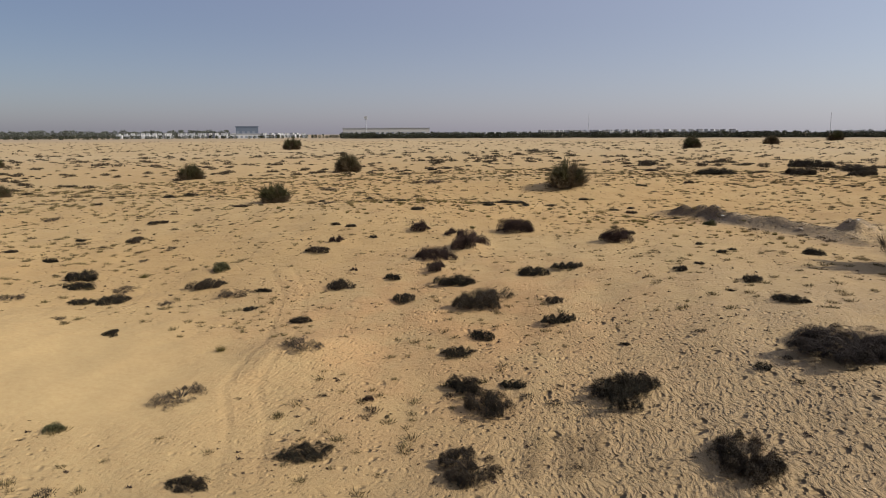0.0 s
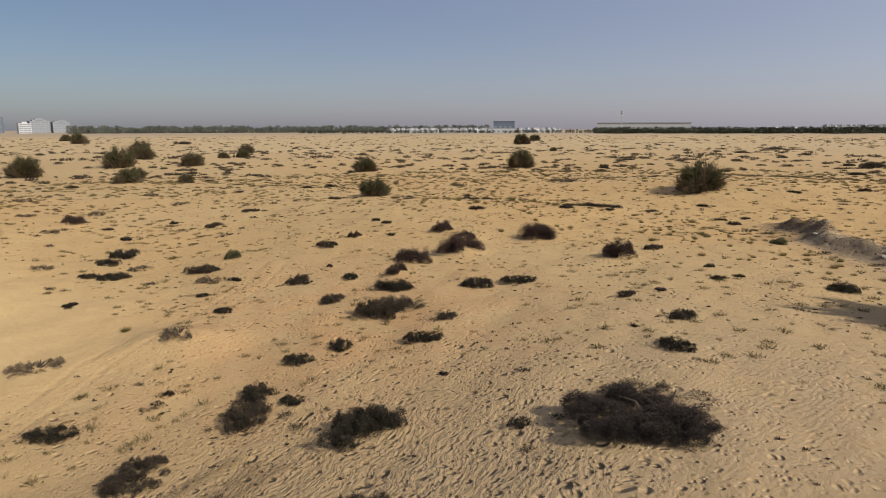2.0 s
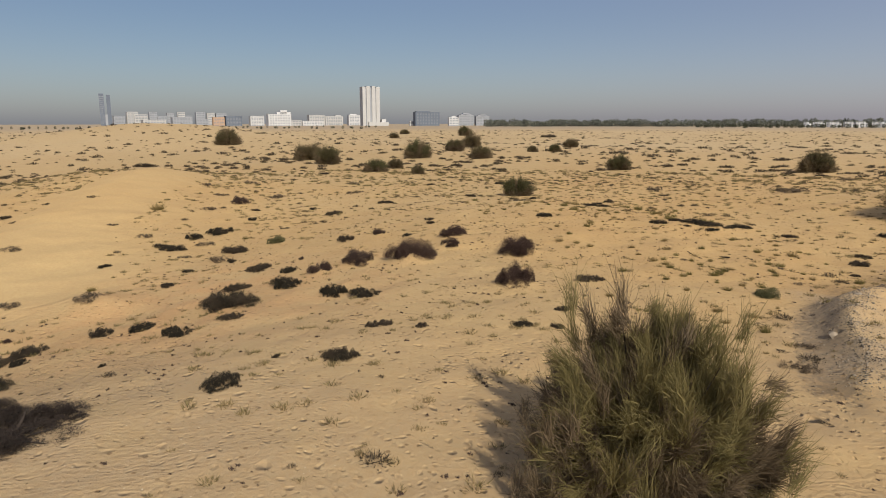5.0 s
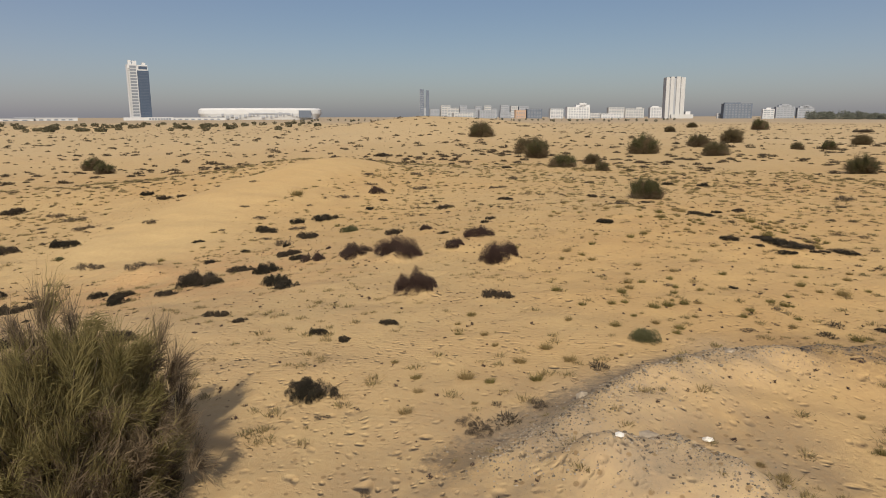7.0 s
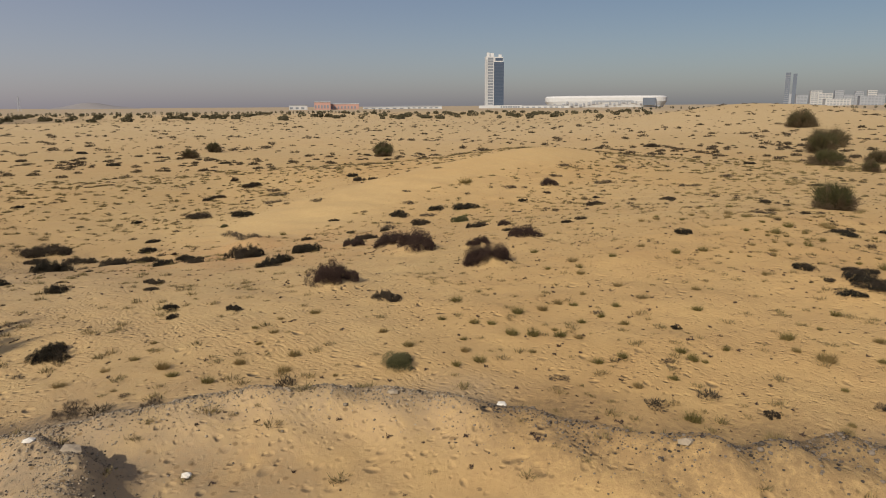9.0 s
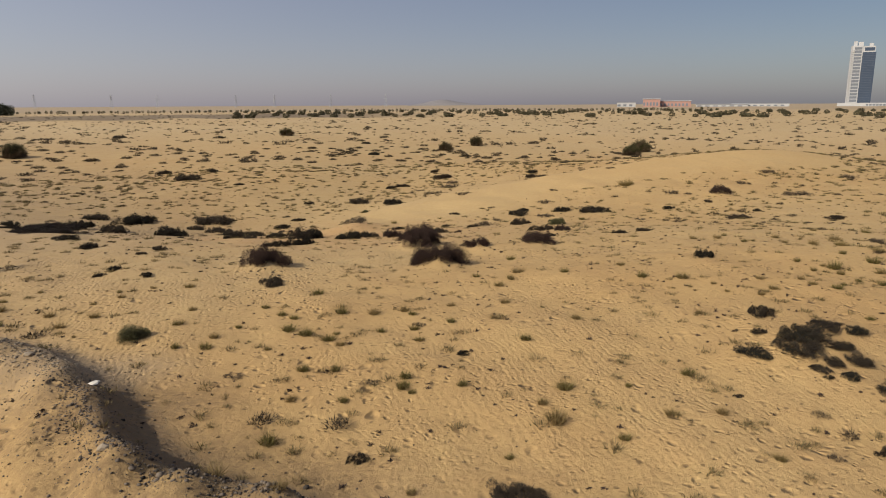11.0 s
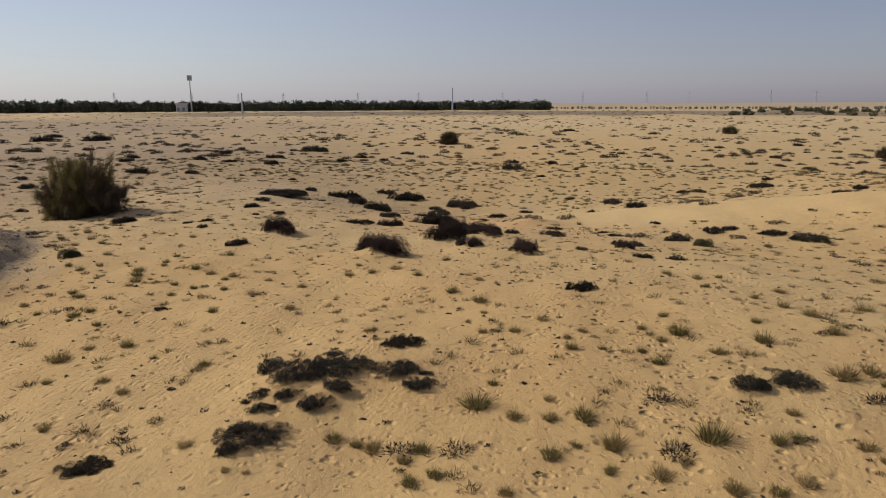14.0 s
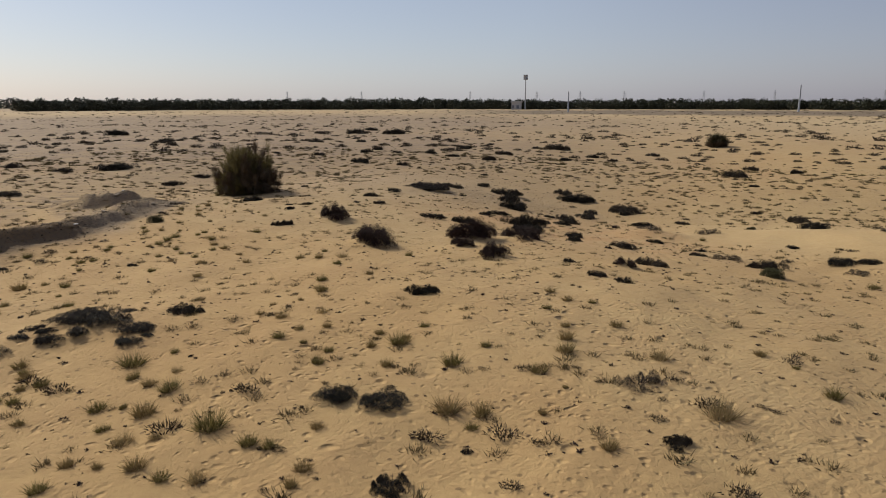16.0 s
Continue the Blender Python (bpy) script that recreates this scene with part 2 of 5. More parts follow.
    # relief: wind ripples, hoof prints, grain
    warp = node(t, "VectorMath", {0: pos, 1: node(t, "TexNoise", {"Vector": pos, "Scale": 0.5, "Detail": 2}).outputs["Color"]}, operation="ADD").outputs[0]
    wave = node(t, "TexWave", {"Vector": node(t, "Mapping", {0: warp, 2: (0, 0, 0.5)}).outputs[0], "Scale": 1.3, "Distortion": 5.0, "Detail": 2.0, "Detail Scale": 2.0}).outputs["Fac"]
    calm = ramp(t, node(t, "TexNoise", {"Vector": pos, "Scale": 0.09, "Detail": 3}).outputs[0], [(0.45, (0,)), (0.62, (1,))])
    calm = math_node(t, "MAXIMUM", calm, near_to(t, pos, 7, 14, 3, 13))
    ripple = math_node(t, "MULTIPLY", wave, calm)
    # hoof prints: round pits of two sizes, scattered, thick where the ground is trodden
    pits = None
    for size, part_of, wide in ((1.6, 0.25, 0.36), (2.8, 0.5, 0.42), (4.6, 0.55, 0.44)):
        v = node(t, "TexVoronoi", {"Vector": warp, "Scale": size})
        lot = node(t, "SeparateColor", {0: v.outputs["Color"]}).outputs[1]
        dip = node(t, "MapRange", {0: v.outputs["Distance"], 1: 0.05, 2: wide, 3: 1.0, 4: 0.0})
        dip.interpolation_type = "SMOOTHSTEP"
        dip = math_node(t, "MULTIPLY", dip.outputs[0], ramp(t, lot, [(1 - part_of, (0,)), (1.0, (1,))]))
        dip = math_node(t, "DIVIDE", dip, size)
        pits = dip if pits is None else math_node(t, "ADD", pits, dip)
    # ridged, churned sand where the herd has trodden
    churn = node(t, "TexNoise", {"Vector": node(t, "Mapping", {0: warp, 2: (0, 0, 0.25), 3: (1.6, 0.75, 1.0)}).outputs[0], "Scale": 3.6, "Detail": 3, "Roughness": 0.55}).outputs[0]
    churn = node(t, "MapRange", {0: churn, 1: 0.40, 2: 0.62, 3: 0.0, 4: 1.0}).outputs[0]
    pits = math_node(t, "MULTIPLY_ADD", math_node(t, "MULTIPLY", churn, near_to(t, pos, 2, -35, 4, 13)), 0.065, pits)
    worn = ramp(t, node(t, "TexNoise", {"Vector": pos, "Scale": 0.16, "Detail": 4}).outputs[0], [(0.40, (0.25,)), (0.60, (0.8,))])
    trod = math_node(t, "MULTIPLY", math_node(t, "MULTIPLY_ADD", near_to(t, pos, 3, -34, 4, 14), 1.8, worn), math_node(t, "SUBTRACT", 1.0, bare))
    dent = math_node(t, "MULTIPLY", math_node(t, "MULTIPLY", pits, ramp(t, mid, [(0.35, (0.5,)), (0.65, (1.0,))])), trod)
    smooth = math_node(t, "SUBTRACT", 1.0, math_node(t, "MULTIPLY", near_to(t, pos, 16, -6, 9, 22), 0.6))
    h = math_node(t, "MULTIPLY_ADD", ripple, 0.009, math_node(t, "MULTIPLY", dent, -0.55))
    h = math_node(t, "MULTIPLY_ADD", math_node(t, "MULTIPLY", math_node(t, "MULTIPLY", fine, smooth), math_node(t, "SUBTRACT", 1.0, math_node(t, "MULTIPLY", bare, 0.95))), 0.062, h)
    h = math_node(t, "MULTIPLY_ADD", math_node(t, "MULTIPLY", math_node(t, "MULTIPLY", mid, smooth), math_node(t, "SUBTRACT", 1.0, math_node(t, "MULTIPLY", bare, 0.6))), 0.20, h)
    h = math_node(t, "MULTIPLY_ADD", grain, 0.012, h)
    # the wheel ruts of a car, and three raked furrows
    rut = None
    for p, q in zip(RUTS, RUTS[1:]):
        d = along(t, pos, p, q)
        rut = d if rut is None else math_node(t, "MINIMUM", rut, d)
    rut = math_node(t, "ABSOLUTE", math_node(t, "SUBTRACT", rut, 0.72))
    rut = ramp(t, rut, [(0.05, (1,)), (0.30, (0,))])
    h = math_node(t, "MULTIPLY_ADD", math_node(t, "MULTIPLY", rut, mid), -0.06, h)
    for p, q in FURROWS:
        h = math_node(t, "MULTIPLY_ADD", math_node(t, "MULTIPLY", ramp(t, along(t, pos, p, q), [(0.0, (1,)), (0.5, (0,))]), fine), 0.28, h)
    bump = node(t, "Bump", {"Strength": 1.0, "Distance": 1.0, "Height": h})
    t.links.new(bump.outputs[0], b.inputs["Normal"])
    return m


def foliage_material(name, low, high, dry=None, rough=0.75, through_light=0.0):
    """Twigs and leaves whose colour wanders from blade to blade and from plant to plant."""
    m, t, b = material(name, rough)
    isl = node(t, "NewGeometry").outputs["Random Per Island"]
    plant = node(t, "ObjectInfo").outputs["Random"]
    pos = node(t, "NewGeometry").outputs["Position"]
    wander = node(t, "TexNoise", {"Vector": pos, "Scale": 1.3, "Detail": 3}).outputs[0]
    fac = math_node(t, "MULTIPLY_ADD", isl, 0.55, math_node(t, "MULTIPLY", wander, 0.5))
    col = ramp(t, fac, [(0.1, low), (0.85, high)])
    if dry:
        col = mix(t, ramp(t, math_node(t, "MULTIPLY_ADD", wander, 0.7, math_node(t, "MULTIPLY", plant, 0.45)), [(0.5, (0,)), (0.72, (0.8,))]), col, dry)
    t.links.new(col, b.inputs["Base Color"])
    if through_light:
        # thin blades let some of the sun through
        leaf = node(t, "BsdfTranslucent", {"Color": col})
        blend = node(t, "MixShader", {0: through_light, 1: b.outputs[0], 2: leaf.outputs[0]})
        t.links.new(blend.outputs[0], t.nodes["Material Output"].inputs[0])
    return m


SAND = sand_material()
DARK_TWIG = foliage_material("dark_twigs", (0.009, 0.008, 0.005), (0.036, 0.030, 0.019), (0.052, 0.038, 0.025))
BROWN_TWIG = foliage_material("brown_twigs", (0.016, 0.010, 0.008), (0.062, 0.037, 0.029), (0.050, 0.033, 0.026))
BLACK_LEAF = foliage_material("black_leaves", (0.008, 0.008, 0.005), (0.034, 0.030, 0.019), (0.040, 0.030, 0.020))
GREY_TWIG = foliage_material("dry_twigs", (0.03, 0.024, 0.017), (0.12, 0.092, 0.06), (0.09, 0.066, 0.042))
BROWN_BLACK = foliage_material("brown_black_twigs", (0.009, 0.007, 0.006), (0.042, 0.031, 0.024), (0.045, 0.033, 0.025))
SAGE_LEAF = foliage_material("sage_leaves", (0.030, 0.032, 0.014), (0.115, 0.11, 0.05))
BROOM = foliage_material("broom_stems", (0.034, 0.040, 0.011), (0.22, 0.225, 0.064), (0.16, 0.125, 0.055), 0.75, 0.28)
BROOM_FAR = foliage_material("broom_far", (0.020, 0.021, 0.009), (0.082, 0.077, 0.030), (0.085, 0.064, 0.034))
GRASS = foliage_material("grass_blades", (0.034, 0.030, 0.010), (0.24, 0.198, 0.070), (0.24, 0.17, 0.075), 0.75, 0.3)
SPRIG = foliage_material("sprigs", (0.045, 0.036, 0.016), (0.19, 0.15, 0.065), (0.19, 0.135, 0.065))
STRAW = foliage_material("straw_blades", (0.16, 0.12, 0.055), (0.36, 0.27, 0.13), None, 0.75, 0.4)
DRY_STEM = foliage_material("dry_stems", (0.020, 0.015, 0.009), (0.15, 0.11, 0.06), (0.11, 0.08, 0.05))
SCRUB = foliage_material("scrub_twigs", (0.018, 0.014, 0.009), (0.075, 0.056, 0.034), (0.09, 0.062, 0.036))
WOOD = foliage_material("grey_wood", (0.018, 0.014, 0.011), (0.05, 0.038, 0.028))

# ---- the lie of the land ----
# swells of the ground: x, y, spread, height
WEST_SWELLS = [
    (-60, -45, 11, 0.82),
    (-60, -30, 11, 0.64),
    (-45, -60, 11, 0.28),
    (-45, -45, 11, -0.83),
    (-45, -15, 11, 0.66),
    (-45, 0, 11, -0.37),
    (-30, -60, 11, 0.70),
    (-30, -45, 11, -1.06),
    (-30, -30, 11, 0.31),
    (-30, -15, 11, -0.84),
    (-30, 0, 11, -0.96),
    (-30, 15, 11, 0.43),
    (-15, -45, 11, -0.47),
    (-15, -30, 11, -1.08),
    (-15, -15, 11, -0.58),
    (-15, 0, 11, 0.76),
    (-15, 15, 11, 0.76),
    (0, -60, 11, -0.38),
]
EAST_SWELLS = [
    (0, -45, 11, -1.14),
    (0, -30, 11, -1.11),
    (0, -15, 11, 0.55),
    (0, 0, 11, -0.48),
    (0, 15, 11, 0.73),
    (0, 30, 11, -0.68),
    (0, 45, 11, 0.58),
    (15, -30, 11, 1.58),
    (15, 0, 11, 0.85),
    (15, 15, 11, -0.59),
    (15, 45, 11, 1.31),
    (30, -60, 11, 0.26),
    (30, -45, 11, -0.44),
    (30, -30, 11, -0.87),
    (30, -15, 11, -0.47),
    (30, 0, 11, 0.38),
    (30, 15, 11, -0.55),
    (30, 45, 11, 0.34),
]
BROAD_SWELLS = [
    (0, 0, 38, 0.28),
    (-70, -70, 38, -0.11),
    (-70, 0, 38, 1.38),
    (-70, 70, 38, -0.45),
    (0, 80, 38, 0.63),
    (70, 70, 38, 1.99),
    (70, 0, 38, 1.06),
    (70, -70, 38, 2.06),
    (0, -80, 38, -0.54),
    (-150, 60, 70, 1.71),
    (-150, -60, 70, -2.48),
    (0, -160, 70, 0.21),
    (0, 160, 70, 1.25),
    (150, 350, 140, 2.21),
]
SWELLS = WEST_SWELLS + EAST_SWELLS + BROAD_SWELLS


def wobble(x, y, size, seed):
    """A cheap smooth noise of about -1 to 1, made of crossing waves."""
    r = np.random.RandomState(seed)
    s = 0
    for _ in range(7):
        a, k, p = r.uniform(0, 6.283), 6.283 / (size * r.uniform(0.7, 1.5)), r.uniform(0, 6.283)
        s = s + np.sin((x * math.cos(a) + y * math.sin(a)) * k + p + 0.8 * np.sin((x * math.sin(a) - y * math.cos(a)) * k * 0.6 + p))
    return s / 4.0


BERM = [(24.6, -7.5, 0.15), (23.8, -5.6, 0.42), (22.5, -3.6, 0.55), (21.4, -1.7, 0.6), (20.3, 0.6, 0.6), (19.8, 3.2, 0.55), (19.9, 5.5, 0.6), (20.5, 7.8, 0.6), (20.4, 10.5, 0.75), (19.2, 13.0, 0.75), (17.6, 15.2, 0.3)]
HEAP_BANK = [(25.0, -6.0, 0.25), (25.6, -4.8, 0.7), (26.1, -3.4, 0.85), (27.1, -2.6, 0.7), (29.4, -2.2, 0.3)]


def berm_height(x, y):
    """A low bulldozed bank of sand and rubble, bent round a hollow."""
    best = np.zeros(np.shape(x))
    for (ax, ay, ah), (bx, by, bh) in list(zip(BERM, BERM[1:])) + list(zip(HEAP_BANK, HEAP_BANK[1:])):
        dx, dy = bx - ax, by - ay
        u = np.clip(((x - ax) * dx + (y - ay) * dy) / (dx * dx + dy * dy), 0, 1)
        d = np.hypot(x - ax - u * dx, y - ay - u * dy)
        east = (x - ax - u * dx) * dy - (y - ay - u * dy) * dx > 0
        best = np.maximum(best, 1.45 * (ah + u * (bh - ah)) * np.exp(-((d / np.where(east, 1.9, 0.85)) ** 1.8)))
    return best


# the crest of the blown dune: x, y, height
DUNE = [(-20, -30.5, 0.1), (-31, -27.5, 0.5), (-38, -24.5, 0.7), (-46, -20.5, 0.9), (-55, -15.5, 1.1), (-64, -10, 1.1), (-76, -4, 0.5)]


def dune_height(x, y):
    """A long smooth ridge of blown sand, steep on one side."""
    best = np.zeros(np.shape(x))
    for (ax, ay, ah), (bx, by, bh) in zip(DUNE, DUNE[1:]):
        dx, dy = bx - ax, by - ay
        u = np.clip(((x - ax) * dx + (y - ay) * dy) / (dx * dx + dy * dy), 0, 1)
        ex, ey = x - ax - u * dx, y - ay - u * dy
        d = np.hypot(ex, ey)
        wide = np.where(ex * dy - ey * dx > 0, 8.0, 3.6)
        best = np.maximum(best, (ah + u * (bh - ah)) * np.exp(-((d / wide) ** 1.6)))
    return best


MOUNDS = []


def ground_z(x, y):
    x, y = np.asarray(x, float), np.asarray(y, float)
    h = np.full(x.shape, -1.2)
    for cx, cy, s, k in SWELLS:
        h = h + k * np.exp(-((x - cx) ** 2 + (y - cy) ** 2) / (2 * s * s))
    h = h + 9.8 * np.exp(-(((x + 350) / 70) ** 2 + ((y - 60) / 45) ** 2) / 2)
    near = np.exp(-((x + 5) ** 2 + (y + 5) ** 2) / (2 * 75.0**2))
    h = h + near * (0.10 * wobble(x, y, 9.0, 3) + 0.045 * wobble(x, y, 3.2, 4) + 0.018 * wobble(x, y, 1.3, 5))
    h = h + (1 - near) * 0.5 * wobble(x, y, 60.0, 6)
    h = h + dune_height(x, y)
    b = berm_height(x, y)
    h = h + b * (1 + 0.25 * wobble(x, y, 2.0, 8))
    for mx, my, r, k in MOUNDS:
        d2 = ((x - mx) ** 2 + (y - my) ** 2) / (r * r)
        h = h + np.where(d2 < 9, k * np.exp(-d2), 0)
    return h


GRID = []


def on_ground(x, y):
    """The height of the ground sheet at a place."""
    a, z = GRID
    i, j = int(np.searchsorted(a, x)) - 1, int(np.searchsorted(a, y)) - 1
    u, v = (x - a[i]) / (a[i + 1] - a[i]), (y - a[j]) / (a[j + 1] - a[j])
    return float((z[j, i] * (1 - u) + z[j, i + 1] * u) * (1 - v) + (z[j + 1, i] * (1 - u) + z[j + 1, i + 1] * u) * v)


def mesh_from(name, verts, faces, mat):
    me = bpy.data.meshes.new(name)
    verts, faces = np.asarray(verts, np.float32), np.asarray(faces, np.int32)
    n = faces.shape[1]
    me.vertices.add(len(verts))
    me.vertices.foreach_set("co", verts.ravel())
    me.loops.add(faces.size)
    me.loops.foreach_set("vertex_index", faces.ravel())
    me.polygons.add(len(faces))
    me.polygons.foreach_set("loop_start", np.arange(0, faces.size, n, dtype=np.int32))
    me.update(calc_edges=True)
    me.materials.append(mat)
    return me


def build_ground():
    near = np.arange(-58, 58.01, 0.29)
    step, far = 0.29, [58.0]
    while far[-1] < 4700:
        step *= 1.085
        far.append(far[-1] + step)
    axis = np.concatenate([-np.array(far[::-1][:-1]), near, np.array(far[1:])])
    n = len(axis)
    gx, gy = np.meshgrid(axis - 3, axis - 3)
    gz = ground_z(gx, gy)
    GRID.extend([axis - 3, gz])
    i = np.arange(n * n).reshape(n, n)
    faces = np.stack([i[:-1, :-1], i[:-1, 1:], i[1:, 1:], i[1:, :-1]], -1).reshape(-1, 4)
    me = mesh_from("ground", np.stack([gx, gy, gz], -1).reshape(-1, 3), faces, SAND)
    me.polygons.foreach_set("use_smooth", np.ones(len(faces), bool))
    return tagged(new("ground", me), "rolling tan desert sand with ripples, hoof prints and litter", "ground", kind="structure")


# ---- plants ----
def unit(v):
    return v / np.maximum(np.linalg.norm(v, axis=-1, keepdims=True), 1e-6)


def spikes(base, way, length, width, rng):
    """Thin pointed blades, one triangle each."""
    n = len(base)
    side = unit(np.cross(way, rng.normal(size=(n, 3)))) * width[:, None] * 0.5
    v = np.stack([base - side, base + side, base + way * length[:, None]], 1).reshape(-1, 3)
    return v, np.arange(3 * n).reshape(n, 3)


def stems(base, way, bend, length, width, rng):
    """Long blades of two bent pieces, two quads each."""
    n = len(base)
    side = unit(np.cross(way, rng.normal(size=(n, 3)))) * width[:, None] * 0.5
    mid = base + way * length[:, None] * 0.55
    tip = mid + unit(way + bend) * length[:, None] * 0.45
    v = np.stack([base - side, base + side, mid + side * 0.8, mid - side * 0.8, tip + side * 0.15, tip - side * 0.15], 1).reshape(-1, 3)
    k = np.arange(n)[:, None] * 6
    f = np.concatenate([k + [0, 1, 2, 3], k + [3, 2, 4, 5]])
    return v, f


def limbs(paths, sides=5):
    """Tapered round branches; each path is a list of (point, radius)."""
    verts, faces = [], []
    for path in paths:
        start = len(verts)
        for p, r in path:
            for a in range(sides):
                c = 6.283 * a / sides
                verts.append((p[0] + r * math.cos(c), p[1] + r * math.sin(c), p[2]))
        for k in range(len(path) - 1):
            for a in range(sides):
                o = start + k * sides
                faces.append((o + a, o + (a + 1) % sides, o + sides + (a + 1) % sides, o + sides + a))
    return np.array(verts), np.array(faces)


def lobes_of(rng, count, spread, radius, height):
    out = []
    for _ in range(count):
        a, d = rng.uniform(0, 6.283), spread * math.sqrt(rng.uniform(0, 1))
        out.append((d * math.cos(a), d * math.sin(a), rng.uniform(*radius), rng.uniform(*height) * (1 - 0.35 * d)))
    return out


def on_lobes(rng, lobes, n):
    """Points in and on a heap of low domes, with the way outward."""
    which = rng.randint(0, len(lobes), n)
    L = np.array(lobes)[which]
    w = unit(rng.normal(size=(n, 3)))
    w[:, 2] = np.abs(w[:, 2])
    r = rng.uniform(0.45, 1.0, n) ** 0.6
    p = np.stack([L[:, 0] + w[:, 0] * L[:, 2] * r, L[:, 1] + w[:, 1] * L[:, 2] * r, w[:, 2] * L[:, 3] * r], -1)
    return p, w


def branch_paths(rng, count, reach, rise, thick):
    out = []
    for _ in range(count):
        a, d = rng.uniform(0, 6.283), rng.uniform(0.4, 1.0) * reach
        mid = (math.cos(a) * d * 0.45, math.sin(a) * d * 0.45, rise * rng.uniform(0.4, 0.7))
        tip = (math.cos(a + 0.3) * d, math.sin(a + 0.3) * d, rise * rng.uniform(0.7, 1.1))
        out.append([((0, 0, -0.15), thick), (mid, thick * 0.6), (tip, thick * 0.15)])
    return out


def plant(name, meshes, label, category, group):
    """A plant: an empty with its foliage, its wood and its dry under-growth."""
    root = new(name)
    for part_name, me in zip(("foliage", "wood", "dry_skirt"), meshes):
        if me:
            ob = new(part_name, me)
            ob.parent = root
    return tagged(root, label, category, group)


def shrub_meshes(seed, mat, n=7000, spread=0.62, lobes=11, blade=0.14, up=0.35, fat=0.016, girth=(0.26, 0.50)):
    rng = np.random.RandomState(seed)
    p, w = on_lobes(rng, lobes_of(rng, lobes, spread, girth, (0.35, 0.85)), n)
    way = unit(w + rng.normal(size=(n, 3)) * 0.55 + np.array([0, 0, up]))
    v, f = spikes(p, way, rng.uniform(0.5, 1.3, n) * blade, rng.uniform(0.6, 1.4, n) * fat, rng)
    v[:, 2] = np.maximum(v[:, 2], -0.12)
    fol = mesh_from("shrub_foliage", v, f, mat)
    v, f = limbs(branch_paths(rng, 9, 0.8, 0.5, 0.035))
    return fol, mesh_from("shrub_wood", v, f, WOOD)


def tuft_mesh(seed, mat, n=300):
    rng = np.random.RandomState(seed)
    a, r = rng.uniform(0, 6.283, n), np.sqrt(rng.uniform(0, 1, n)) * 0.45
    base = np.stack([np.cos(a) * r, np.sin(a) * r, np.full(n, -0.05)], -1)
    way = unit(np.stack([np.cos(a) * r * 1.5, np.sin(a) * r * 1.5, np.full(n, 0.9)], -1) + rng.normal(size=(n, 3)) * 0.36)
    v, f = spikes(base, way, rng.uniform(0.3, 1.15, n), rng.uniform(0.026, 0.052, n), rng)
    return mesh_from("tuft_blades", v, f, mat)


def broom_meshes(seed, mat, n, width, long, bunches, fan=0.24, reaches=(0.62, 1.2)):
    """A broom bush of unit half-width: bunches of thin whippy stems fanning up and out, drier below."""
    rng = np.random.RandomState(seed)
    green, brown, paths = [], [], []
    for k in range(bunches):
        up = 0.10 + 0.88 * ((k + 0.5) / bunches) ** 0.8
        a = k * 2.39996 + rng.uniform(-0.5, 0.5)
        flat = math.sqrt(max(0.0, 1 - up * up))
        axis = np.array([flat * math.cos(a), flat * math.sin(a), up])
        root = axis * rng.uniform(0.22, 0.42)
        reach = rng.uniform(*reaches)
        m = n // bunches
        start = root + np.outer(rng.uniform(0, 1, m) ** 1.3, axis) * 0.38 * reach + rng.normal(size=(m, 3)) * 0.07
        way = unit(axis + rng.normal(size=(m, 3)) * fan + np.array([0, 0, 0.25]))
        bend = rng.normal(size=(m, 3)) * 0.34 + np.array([axis[0] * 0.3, axis[1] * 0.3, 0.05])
        v, f = stems(start, way, bend, rng.uniform(0.6, 1.25, m) * long * reach, rng.uniform(0.7, 1.3, m) * width, rng)
        v[:, 2] = np.maximum(v[:, 2], 0.0)
        (brown if up < 0.45 or rng.uniform() < 0.15 else green).append((v, f))
        paths.append([((axis[0] * 0.05, axis[1] * 0.05, -0.05), 0.03), (tuple(root), 0.02), (tuple(root + axis * 0.4), 0.005)])
    m = n // 3
    w = unit(rng.normal(size=(m, 3)))
    w[:, 2] = np.abs(w[:, 2]) * 0.9
    p = w * rng.uniform(0.1, 0.72, (m, 1))
    brown.append(stems(p, unit(w + rng.normal(size=(m, 3)) * 0.6), rng.normal(size=(m, 3)) * 0.3, rng.uniform(0.5, 1.1, m) * long * 0.7, rng.uniform(0.7, 1.3, m) * width, rng))

    def join(name, bits, mt):
        V, Fc, k = [], [], 0
        for v, f in bits:
            V.append(v)
            Fc.append(f + k)
            k += len(v)
        return mesh_from(name, np.concatenate(V), np.concatenate(Fc), mt)

    v, f = limbs(paths, 6)
    return join("broom_foliage", green, mat), mesh_from("broom_wood", v, f, WOOD), join("broom_dry", brown, DRY_STEM)


def kinds(name, meshes, label, category, group):
    """Patterns are parked as lists and first used at their own place."""
    return [(name, m, label, category, group) for m in meshes]


